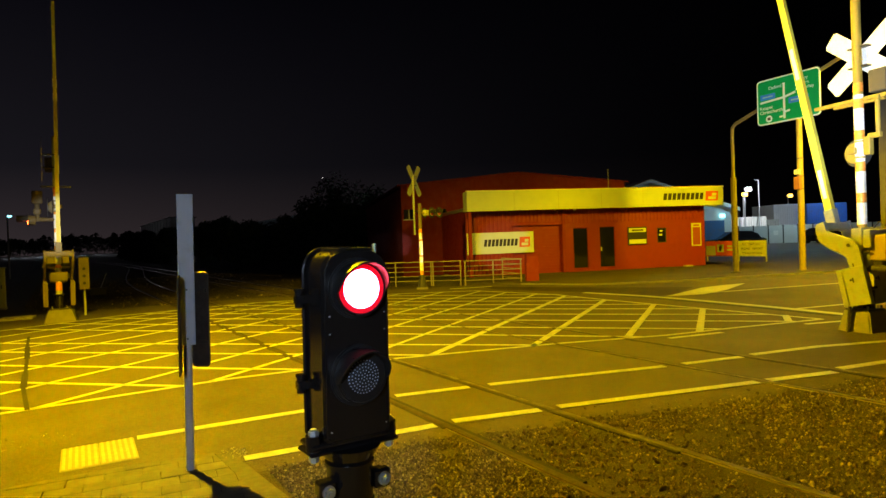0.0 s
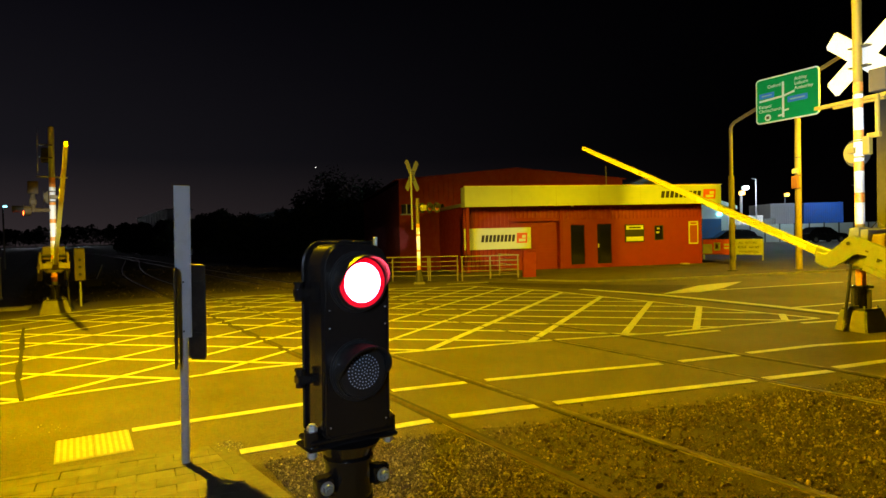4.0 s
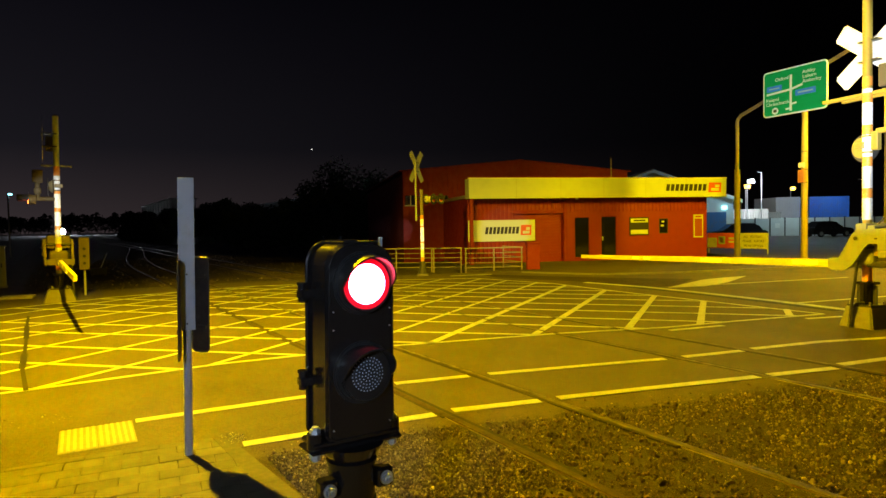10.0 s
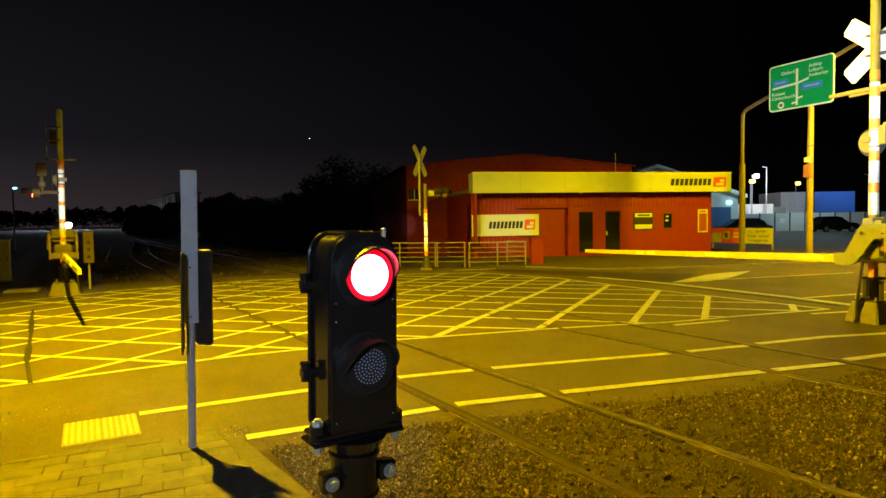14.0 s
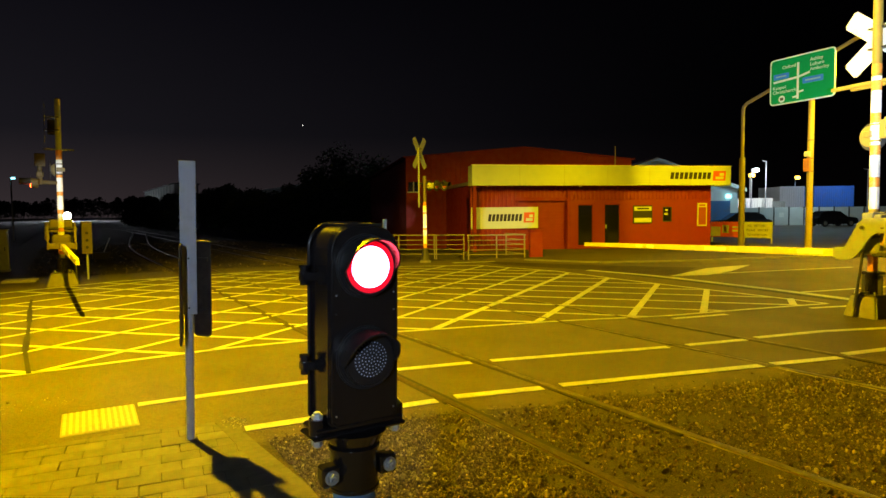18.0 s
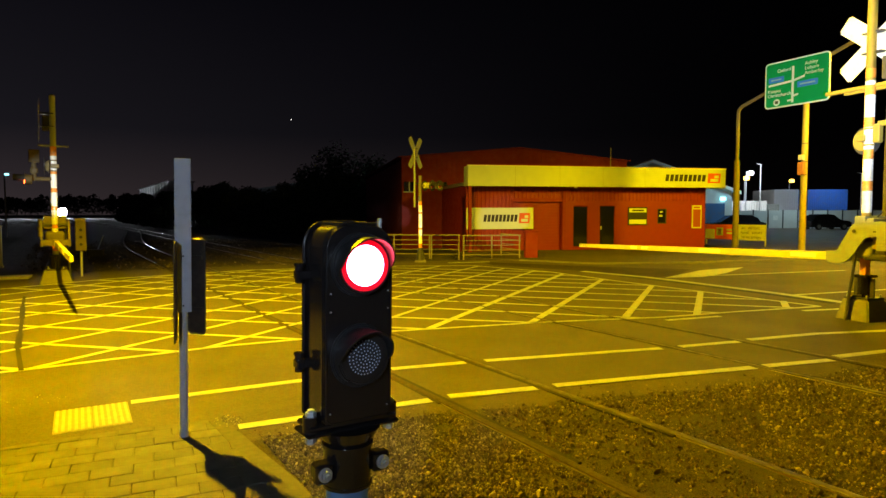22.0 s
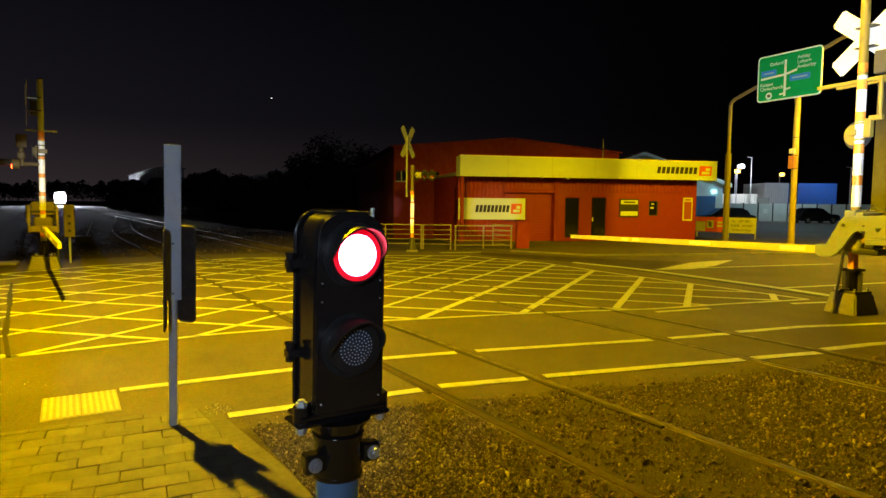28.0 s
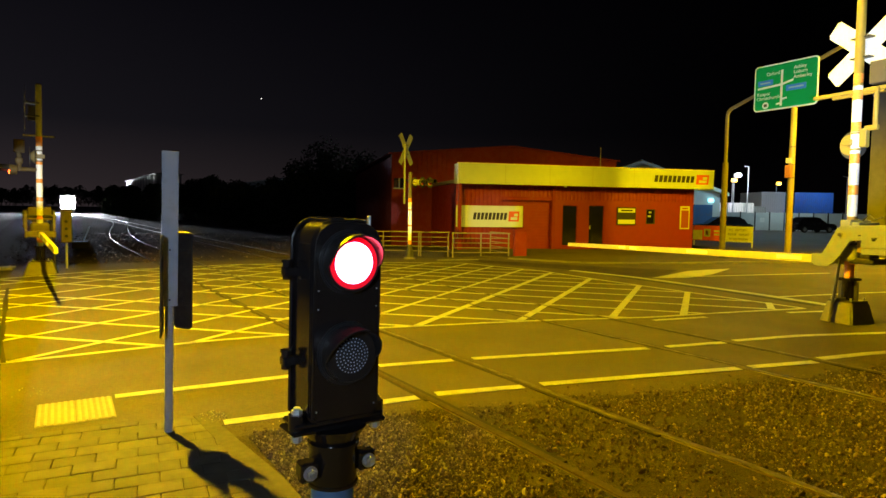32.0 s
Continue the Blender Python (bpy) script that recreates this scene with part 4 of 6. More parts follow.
for z in (2.15, 2.80):
    part("bar_clamp", box(B(), (-0.20, -0.02, z - 0.02), (0.0, 0.02, z + 0.02), 0.004), DARK, root)
bb = new("blades", None)
bb.parent = root
bb.matrix_basis = pose(-0.17, 0.07, 0, rz=55)
tagged(bb, "white crossed blades seen at an angle")
crossbuck(bb, 3.88, 0.62, 0.22, 0.0, 57, CREAM)
part("lamp_arm", rod(B(), (0, 0, 2.72), (0.52, 0, 2.72), 0.035, seg=14), GRIMY, root, smooth=True)
for x in (0.30, 0.56):
    sub = new("lamp_pair", None)
    sub.parent = root
    sub.matrix_basis = pose(x, 0, 2.72, rz=52)
    flasher(sub, (0, 0.02, 0), 1)
    flasher(sub, (0, -0.02, 0), -1)


# ---------------------------------------------------------------- relay cabinets by the far mast
def cabinet(at, size, rz, mat, label):
    root = thing("relay_cabinet", at, label, "cabinet", "relay cabinets", rz=rz)
    w, d, h = size
    body = part("body", box(B(), (-w / 2, -d / 2, 0.05), (w / 2, d / 2, h), 0.012), mat, root)
    part("plinth", box(B(), (-w / 2 - 0.03, -d / 2 - 0.03, -0.03), (w / 2 + 0.03, d / 2 + 0.03, 0.06), 0.01), CONCRETE, root)
    part("roof", box(B(), (-w / 2 - 0.03, -d / 2 - 0.03, h), (w / 2 + 0.03, d / 2 + 0.03, h + 0.04), 0.012), mat, root)
    dr = part("door", box(B(), (-w / 2 + 0.03, -d / 2 - 0.015, 0.12), (w / 2 - 0.03, -d / 2, h - 0.05), 0.006), mat, body)
    part("handle", box(B(), (w / 2 - 0.10, -d / 2 - 0.035, h * 0.5), (w / 2 - 0.075, -d / 2 - 0.012, h * 0.5 + 0.14), 0.004), DARK, dr)
    for i in range(4):
        part("vent_slat", box(B(), (-w / 4, -d / 2 - 0.022, h - 0.22 - i * 0.04), (w / 4, -d / 2 - 0.014, h - 0.20 - i * 0.04), 0.002), mat, dr)
    return root


cabinet((-1.85, 25.4, -0.03), (0.7, 0.5, 1.35), 0, YELLOW, "weathered yellow-lit relay cabinet beside the barrier")
root = thing("push_button_post", (0.62, 20.2, 0), "slim post with a small yellow control box", "control post")
part("post", rod(B(), (0, 0, -0.03), (0, 0, 1.0), 0.03, seg=12), GREYPAINT, root, smooth=True)
part("control_box", box(B(), (-0.13, -0.10, 0.72), (0.13, 0.10, 1.62), 0.015), GRIMY, root)
for z in (0.9, 1.1, 1.3):
    part("knob", rod(B(), (0.0, -0.13, z), (0.0, -0.10, z), 0.04, seg=12), DARK, root)


# ---------------------------------------------------------------- tyre shop
FAC_RZ = math.degrees(math.atan2(18.97 - 23.3, 27.95 - 15.6))
ORIGIN = (15.6, 23.3)


def words(name, text, size, at, rx, rz, mat, parent, align="LEFT", flat=0.004):
    """Lettering as a thin mesh; at is the baseline start in the parent's space."""
    cu = bpy.data.curves.new(name, "FONT")
    cu.body, cu.size, cu.align_x, cu.extrude = text, size, align, flat
    tmp = bpy.data.objects.new(name, cu)
    scene.collection.objects.link(tmp)
    me = bpy.data.meshes.new_from_object(tmp.evaluated_get(bpy.context.evaluated_depsgraph_get()))
    bpy.data.objects.remove(tmp)
    me.materials.clear()
    me.materials.append(mat)
    ob = new(name, me)
    ob.parent = parent
    ob.matrix_basis = pose(*at, rx, 0, rz)
    return ob


def bars_logo(parent, x0, x1, z0, z1, y, k=9):
    """A brand mark as plain slanted bars and an orange lozenge."""
    lz = (x1 - x0) * 0.24
    h = z1 - z0
    w = (x1 - x0 - lz - 0.1 * lz) / k
    for i in range(k):
        a = x0 + i * w
        s = 0.10 * h
        part("lettering_bar", plate(B(), [(a, z0 + 0.16 * h), (a + w * 0.72, z0 + 0.16 * h), (a + w * 0.72 + s, z1 - 0.16 * h), (a + s, z1 - 0.16 * h)], y - 0.006, y), INK, parent)
    a = x1 - lz
    part("logo_panel", plate(B(), [(a, z0), (x1 - 0.05 * lz, z0), (x1, z1), (a + 0.05 * lz, z1)], y - 0.007, y), LOGO, parent, "orange-red lozenge mark")
    part("logo_inset", plate(B(), [(a + 0.2 * lz, z0 + 0.15 * h), (a + 0.8 * lz, z0 + 0.15 * h), (a + 0.82 * lz, z0 + 0.42 * h), (a + 0.22 * lz, z0 + 0.42 * h)], y - 0.011, y - 0.006), FASCIA, parent)
    part("logo_inset", plate(B(), [(a + 0.5 * lz, z0 + 0.5 * h), (a + 0.83 * lz, z0 + 0.5 * h), (a + 0.85 * lz, z0 + 0.78 * h), (a + 0.52 * lz, z0 + 0.78 * h)], y - 0.011, y - 0.006), FASCIA, parent)


def ribbed(bm, x0, x1, y, z0, z1, pitch=0.19, depth=0.028):
    """Trapezoid-ribbed sheet standing at y, as one thin folded skin."""
    pts = []
    x = x0
    while x < x1 - 1e-6:
        e = min(x + pitch, x1)
        w = e - x
        pts += [(x, y), (x + 0.55 * w, y), (x + 0.65 * w, y - depth), (x + 0.9 * w, y - depth)]
        x = e
    pts.append((x1, y))
    lo = [bm.verts.new((a, b, z0)) for a, b in pts]
    hi = [bm.verts.new((a, b, z1)) for a, b in pts]
    for i in range(len(pts) - 1):
        bm.faces.new((lo[i], lo[i + 1], hi[i + 1], hi[i]))
    return bm


shop = thing("tyre_shop", (*ORIGIN, 0), "low red-painted tyre shop with a long pale fascia", "shop", rz=FAC_RZ)


def wall_with_openings(x0, x1, z0, z1, y0, y1, holes):
    """A wall slab in pieces round its openings (x0, x1, z0, z1)."""
    bm = B()
    xs = sorted({x0, x1, *[h[0] for h in holes], *[h[1] for h in holes]})
    for a, b in zip(xs, xs[1:]):
        cuts = sorted([(h[2], h[3]) for h in holes if h[0] <= a and h[1] >= b])
        z = z0
        for c, d in cuts:
            if c > z:
                box(bm, (a, y0, z), (b, y1, c))
            z = d
        if z < z1:
            box(bm, (a, y0, z), (b, y1, z1))
    bmesh.ops.remove_doubles(bm, verts=bm.verts, dist=0.0005)
    return bm


HOLES = [(2.14, 4.55, 0.0, 2.24), (5.11, 5.88, 0.10, 2.08), (6.44, 7.25, 0.10, 2.10), (9.44, 9.92, 1.22, 1.93)]
part("front_wall", wall_with_openings(0, 12.0, -0.1, 2.95, 0.0, 0.18, HOLES), RED_WALL, shop, "red-painted front wall")
part("side_wall", box(B(), (11.82, 0.18, -0.1), (12.0, 5.0, 2.95)), RED_WALL, shop)
part("side_wall", box(B(), (0.0, 0.18, -0.1), (0.18, 5.0, 2.95)), RED_WALL, shop)
part("back_wall", box(B(), (0.18, 4.8, -0.1), (11.82, 5.0, 2.95)), RED_WALL, shop)
part("roof", box(B(), (-0.05, -0.5, 2.97), (12.55, 5.1, 3.12)), ZINC, shop, "flat grey metal roof")
part("cladding", ribbed(B(), 0.02, 2.12, -0.012, 0.02, 2.92), RED_WALL, shop, "red ribbed wall cladding")
part("cladding", ribbed(B(), 4.60, 11.98, -0.012, 2.30, 2.92), RED_WALL, shop, "red ribbed cladding over the doors")
part("cladding", ribbed(B(), 2.14, 4.55, -0.012, 2.40, 2.92), RED_WALL, shop)
part("corner_pier", box(B(), (4.56, -0.10, -0.05), (4.72, -0.002, 2.92), 0.01), RED_DARK, shop)
part("corner_pier", box(B(), (-0.02, -0.56, -0.05), (0.12, -0.42, 2.92), 0.01), RED_WALL, shop, "red post under the fascia")
gd = part("roller_door", box(B(), (2.14, 0.10, 0.0), (4.55, 0.14, 2.24)), RED_WALL, shop, "closed red roller door")
for i in range(16):
    z = 0.02 + i * 0.138
    part("door_slat", box(B(), (2.16, 0.082, z), (4.53, 0.105, z + 0.124), 0.008), RED_WALL, gd)
part("door_track", box(B(), (2.12, -0.02, 0), (2.19, 0.08, 2.24), 0.004), RED_DARK, gd)
part("door_head", box(B(), (2.10, -0.06, 2.24), (4.60, 0.05, 2.40), 0.01), RED_DARK, gd)
for x0, x1, z1, leaf in ((5.11, 5.88, 2.08, False), (6.44, 7.25, 2.10, True)):
    d = part("glass_door", box(B(), (x0 + 0.03, 0.05, 0.12), (x1 - 0.03, 0.08, z1 - 0.03)), GLASS_DARK, shop, "dark glazed shop door")
    for a in ((x0, 0.10, x0 + 0.045, z1), (x1 - 0.045, 0.10, x1, z1), (x0 + 0.045, z1 - 0.05, x1 - 0.045, z1), (x0 + 0.045, 0.10, x1 - 0.045, 0.20)):
        part("door_frame", box(B(), (a[0], 0.03, a[1]), (a[2], 0.10, a[3]), 0.004), RED_DARK, d)
    if leaf:
        part("door_handle", box(B(), (x0 + 0.06, -0.02, 0.95), (x0 + 0.11, 0.03, 1.13), 0.006), FASCIA, d, "pale door handle plate")
w = part("shop_window", box(B(), (9.47, 0.05, 1.25), (9.89, 0.08, 1.90)), GLASS_DARK, shop, "small dark window with notices")
for a in ((9.44, 1.22, 9.48, 1.93), (9.88, 1.22, 9.92, 1.93), (9.48, 1.22, 9.88, 1.26), (9.48, 1.89, 9.88, 1.93)):
    part("window_frame", box(B(), (a[0], 0.0, a[1]), (a[2], 0.09, a[3]), 0.004), DARK, w)
part("notice", box(B(), (9.56, 0.038, 1.55), (9.72, 0.046, 1.64)), FASCIA, w)
part("notice", box(B(), (9.60, 0.038, 1.74), (9.74, 0.046, 1.82)), FASCIA, w)
fas = part("fascia", box(B(), (-0.07, -0.60, 2.92), (12.65, -0.52, 3.80), 0.01), FASCIA, shop, "long pale fascia board")
part("fascia_return", box(B(), (-0.07, -0.52, 2.92), (0.0, 0.1, 3.80), 0.005), FASCIA, fas)
part("fascia_return", box(B(), (12.57, -0.52, 2.92), (12.65, 0.1, 3.80), 0.005), FASCIA, fas)
part("fascia_capping", box(B(), (-0.09, -0.62, 3.80), (12.67, -0.48, 3.84), 0.005), WHITE, fas)
part("soffit", box(B(), (0.0, -0.52, 2.93), (12.57, 0.0, 2.96)), RED_DARK, shop)
for i in range(1, 6):
    part("panel_joint", box(B(), (2.1 * i - 0.004, -0.603, 2.93), (2.1 * i + 0.004, -0.598, 3.79)), CONCRETE, fas)
bars_logo(fas, 9.44, 12.37, 3.14, 3.60, -0.602)
part("floor_slab", box(B(), (0, -0.05, -0.15), (12.0, 5.0, -0.02)), CONCRETE, shop)
part("step", box(B(), (4.75, -0.16, -0.1), (8.6, -0.015, 0.08), 0.01), RED_DARK, shop)

ban = thing("banner", (*ORIGIN, 0), "white wall banner with black bars and an orange mark", "banner", rz=FAC_RZ)
part("panel", box(B(), (0.0, -0.075, 1.02), (3.15, -0.045, 1.98), 0.004), FASCIA, ban)
bars_logo(ban, 0.78, 2.98, 1.28, 1.74, -0.076)
for x in (0.3, 1.6, 2.9):
    part("batten", box(B(), (x, -0.045, 1.05), (x + 0.06, 0.0, 1.95)), RED_DARK, ban)

sg = thing("wall_sign", (*ORIGIN, 0), "black framed wall sign with two pale panels", "sign", rz=FAC_RZ)
part("backing", box(B(), (7.88, -0.05, 1.16), (8.87, -0.002, 2.01), 0.005), INK, sg)
for a, b in ((1.76, 1.95), (1.21, 1.42)):
    pn = part("panel", box(B(), (7.93, -0.06, a), (8.82, -0.049, b), 0.003), FASCIA, sg, "pale panel")
    if a > 1.5:
        part("lettering_bar", box(B(), (8.08, -0.064, a + 0.06), (8.68, -0.059, b - 0.06)), INK, pn)
RUST_RED = painted("faded_red_print", (0.30, 0.055, 0.015), 0.5, 0.15, 6)
sg = thing("wall_sign", (*ORIGIN, 0), "tall orange sign with a yellow border on the red wall", "sign", rz=FAC_RZ)
part("border", box(B(), (11.26, -0.04, 0.99), (11.78, -0.002, 2.10), 0.004), YELLOW, sg)
part("panel", box(B(), (11.32, -0.048, 1.05), (11.72, -0.038, 1.90), 0.003), RUST_RED, sg)
part("lettering_bar", box(B(), (11.36, -0.045, 1.96), (11.68, -0.038, 2.03)), RUST_RED, sg)
lt = thing("wall_light", (*ORIGIN, 0), "small white bulkhead light under the fascia", "light", rz=FAC_RZ)
part("body", box(B(), (5.0, -0.46, 2.86), (5.12, -0.34, 2.93), 0.02), WHITE, lt)
ck = thing("concrete_block", (*ORIGIN, 0.0), "small pale block lying by the red wall", "block", rz=FAC_RZ)
part("block", box(B(), (10.6, -0.5, -0.02), (11.0, -0.25, 0.10), 0.02), CONCRETE, ck)

# the tall workshop behind
shed = thing("workshop", (*ORIGIN, 0), "tall dark red workshop with a shallow gable", "workshop", rz=FAC_RZ)
gab = [(-2.12, -0.1), (10.54, -0.1), (10.54, 4.60), (4.26, 5.18), (-2.12, 4.60)]
part("gable_wall", plate(B(), gab, 5.02, 5.2), RED_DARK, shed, "dark red ribbed gable wall")
bm = B()
for i in range(48):
    x = -2.1 + i * 0.262
    zt = 4.60 + 0.58 * (1 - abs(x - 4.26) / 6.4) - 0.03
    box(bm, (x, 4.995, 2.5 if 0 < x < 12 else 0), (x + 0.05, 5.02, zt))
tagged(part("wall_ribs", bm, RED_DARK, shed), "upright ribs of the sheet cladding", kind="stuff")
part("side_wall", box(B(), (-2.12, 5.2, -0.1), (-1.95, 24, 4.45)), RED_DARK, shed)
part("side_wall", box(B(), (10.37, 5.2, -0.1), (10.54, 24, 4.45)), RED_DARK, shed)
part("back_wall", box(B(), (-1.95, 23.8, -0.1), (10.37, 24, 4.45)), RED_DARK, shed)
for x0, x1, za, zb in ((-2.3, 4.26, 4.58, 5.18), (4.26, 10.7, 5.18, 4.58)):
    part("roof_slope", plate(B(), [(x0, za), (x1, zb), (x1, zb + 0.06), (x0, za + 0.06)], 4.9, 24.1), RED_DARK, shed, "dark red sheet roof")
wn_ = part("window", box(B(), (-2.0, 4.99, 2.86), (-1.45, 5.03, 3.36)), GLASS_DARK, shed, "small high window")
part("mullion", box(B(), (-1.75, 4.97, 2.86), (-1.70, 5.0, 3.36)), ZINC, wn_)
part("window_frame", box(B(), (-2.05, 4.975, 2.80), (-1.40, 4.995, 2.86)), ZINC, wn_)
part("aerial", rod(B(), (9.34, 4.6, 3.1), (9.34, 4.6, 5.28), 0.025, seg=8), ZINC, shed, "thin aerial pole", True)

# forecourt, kerb and a low red pier
bm = B()
slab(bm, [(15.75, 15.5), (18.1, 14.35), (21, 13.55), (25.2, 12.15), (60, 3), (95, 60), (40, 40), (28.5, 19.2), (15.7, 23.7), (13.3, 20.6), (14.5, 18.1)], -0.3, 0.035)
tagged(part("forecourt", bm, ASPHALT), "patched grey forecourt before the shop", "forecourt", kind="structure")
bm = B()
KE = [(14.42, 18.0), (15.62, 15.42), (18.05, 14.22), (21, 13.42), (25.2, 12.02)]
for a, b in zip(KE, KE[1:]):
    stripe(bm, a, b, 0.15, -0.2, 0.05)
tagged(part("kerb", bm, FOOTING), "low concrete kerb along the forecourt", "kerb", kind="structure")
tagged(part("drain_slot", stripe(B(), (18.6, 14.55), (21.0, 13.75), 0.09, 0.02, 0.0385), GROOVE), "dark drain slot along the forecourt", "drain", kind="structure")
pier = thing("low_pier", (15.55, 18.75, 0), "low red-painted wall pier at the forecourt edge", "pier", rz=FAC_RZ)
part("pier", box(B(), (-0.25, -0.1, -0.1), (0.25, 0.1, 1.02), 0.01), RED_DARK, pier)
part("coping", box(B(), (-0.28, -0.13, 1.02), (0.28, 0.13, 1.07), 0.01), RED_DARK, pier)
wedge = thing("chevron", (0, 0, 0), "broad worn white painted wedge by the kerb", "road marking", kind="structure")
part("painted_wedge", slab(B(), [(13.9, 11.18), (14.95, 10.78), (16.38, 11.07), (18.62, 11.95), (17.56, 12.06), (16.56, 12.03), (15.06, 11.55)], 0.002, 0.0065), PAINT, wedge)
marking("kerb_line", [((11.7, 18.6), (13.2, 18.2))], 0.16, "faint orange-lit line before the handrail")


# ---------------------------------------------------------------- handrails
RAILING = painted("weathered_railing", (0.25, 0.22, 0.19), 0.55, 0.35, 8)


def handrail(a, b, posts, label):
    a, b = Vector(a), Vector(b)
    n = (b - a).length
    root = thing("handrail", (a.x, a.y, 0), label, "handrail", "pedestrian handrails", rz=math.degrees(math.atan2(b.y - a.y, b.x - a.x)))
    for i in range(posts):
        x = n * i / (posts - 1)
        part("post", rod(B(), (x, 0, -0.05), (x, 0, 0.90), 0.028, seg=10), RAILING, root, smooth=True)
    for i, z in enumerate((0.17, 0.35, 0.53, 0.71, 0.90)):
        part("rail_bar", rod(B(), (-0.05, 0, z), (n + 0.05, 0, z), 0.026 if z > 0.85 else 0.016, seg=8), RAILING, root, smooth=True)
    return root


handrail((10.1, 22.6), (12.3, 20.9), 3, "yellow-lit tubular steel handrail beside the track")
handrail((12.3, 20.75), (13.2, 20.2), 2, "yellow-lit tubular steel handrail beside the track")
handrail((13.05, 19.65), (15.0, 18.75), 3, "short tubular steel handrail at the shop corner")
handrail((15.0, 18.75), (15.3, 20.3), 2, "short tubular steel handrail at the shop corner")

# ---------------------------------------------------------------- lamp post and direction sign
GREEN = painted("green_sign_face", (0.002, 0.31, 0.12), 0.5, 0.05, 4, dirt=(0.01, 0.2, 0.08))
GREEN.node_tree.nodes["Principled BSDF"].inputs["Specular IOR Level"].default_value = 0.15
BLUE = painted("blue_sign_face", (0.02, 0.22, 0.95), 0.5, 0.05, 4)
SIGN_WHITE = painted("white_sign_legend", (0.60, 0.80, 0.92), 0.5, 0.04, 6)
PALE_BLUE = painted("pale_blue_legend", (0.25, 0.45, 0.80), 0.5, 0.05, 4)
LAMP_POST = painted("weathered_brown_pole", (0.12, 0.10, 0.068), 0.55, 0.35, 3)
BEIGE = painted("weathered_yellow_pole", (0.50, 0.44, 0.30), 0.5, 0.3, 3)

root = thing("street_lamp", (22.55, 14.84, 0), "tall bent steel street lamp pole with a sloping outreach arm", "street lamp")
part("lower_pole", rod(B(), (0, 0, -0.05), (0, 0, 3.75), 0.115, 0.105, 10), LAMP_POST, root, smooth=True)
part("upper_pole", tube(B(), [(0, 0, 3.7), (0, 0, 5.55), (0, -0.03, 5.68), (0, -0.15, 5.80), (0.02, -0.9, 6.1), (0.03, -3.9, 7.32), (0.03, -5.6, 7.8)], 0.066, 12), LAMP_POST, root, "bent outreach arm", True)
part("base_flange", rod(B(), (0, 0, 0.0), (0, 0, 0.08), 0.2, seg=16), DARK, root)
part("lamp_head", box(B(), (-0.16, -6.3, 7.76), (0.2, -5.5, 7.92), 0.04, seg=2), ZINC, root, "grey lantern head")

root = thing("sign_pole", (24.97, 13.58, 0), "stout yellow-lit pole carrying a direction sign", "pole")
part("pole", rod(B(), (0, 0, -0.05), (0, 0, 7.4), 0.125, 0.105, 14), DEEP_YELLOW, root, smooth=True)
part("control_box", box(B(), (-0.27, -0.11, 3.20), (-0.10, 0.13, 3.70), 0.02), RUST, root, "small rust-orange box strapped to the pole")
part("control_box", box(B(), (-0.25, -0.08, 3.78), (-0.10, 0.12, 3.98), 0.02), BEIGE, root)
for z in (3.2, 3.7, 4.4):
    part("strap", rod(B(), (0, 0, z), (0, 0, z + 0.03), 0.128, seg=14), DARK, root)

ds = thing("direction_sign", (22.40, 12.56, 5.53), "green road direction sign with white border and place names", "road sign", rz=-94.5)
# local x runs along the sign as read, y away from the reader, z up
SW, SH = 2.39, 1.65


def rounded(x0, x1, z0, z1, r):
    o = []
    for cx, cz, a0 in ((x1 - r, z0 + r, -90), (x1 - r, z1 - r, 0), (x0 + r, z1 - r, 90), (x0 + r, z0 + r, 180)):
        for i in range(5):
            a = radians(a0 + 22.5 * i)
            o.append((cx + r * math.cos(a), cz + r * math.sin(a)))
    return o


part("border", plate(B(), rounded(-SW / 2, SW / 2, 0, SH, 0.14), 0.0, 0.02), SIGN_WHITE, ds, "white border")
face = part("face", plate(B(), rounded(-SW / 2 + 0.05, SW / 2 - 0.05, 0.05, SH - 0.05, 0.10), -0.006, 0.0), GREEN, ds, "green sign face")


def on_sign(u, v):
    return -SW / 2 + u * SW, SH * (1 - v)


def sign_bar(a, b, w):
    (x0, z0), (x1, z1) = on_sign(*a), on_sign(*b)
    d = Vector((x1 - x0, z1 - z0)).normalized()
    n = Vector((-d.y, d.x)) * w / 2
    part("road_stroke", plate(B(), [(x0 + n.x, z0 + n.y), (x0 - n.x, z0 - n.y), (x1 - n.x, z1 - n.y), (x1 + n.x, z1 + n.y)], -0.011, -0.005), SIGN_WHITE, face)


sign_bar((0.45, 0.16), (0.45, 0.93), 0.085)
sign_bar((0.06, 0.50), (0.45, 0.47), 0.075)
sign_bar((0.45, 0.47), (0.63, 0.41), 0.075)
sign_bar((0.45, 0.79), (0.54, 0.77), 0.065)
sign_bar((0.37, 0.88), (0.45, 0.87), 0.065)
for (u0, u1, v0, v1) in ((0.06, 0.31, 0.325, 0.45), (0.52, 0.83, 0.505, 0.635)):
    (x0, z1), (x1, z0) = on_sign(u0, v0), on_sign(u1, v1)
    p_ = part("street_panel", plate(B(), rounded(x0, x1, z0, z1, 0.03), -0.011, -0.005), BLUE, face, "blue street panel")
    part("lettering_bar", plate(B(), [(x0 + 0.10, z0 + 0.080), (x1 - 0.10, z0 + 0.080), (x1 - 0.10, z1 - 0.080), (x0 + 0.10, z1 - 0.080)], -0.015, -0.010), PALE_BLUE, p_)
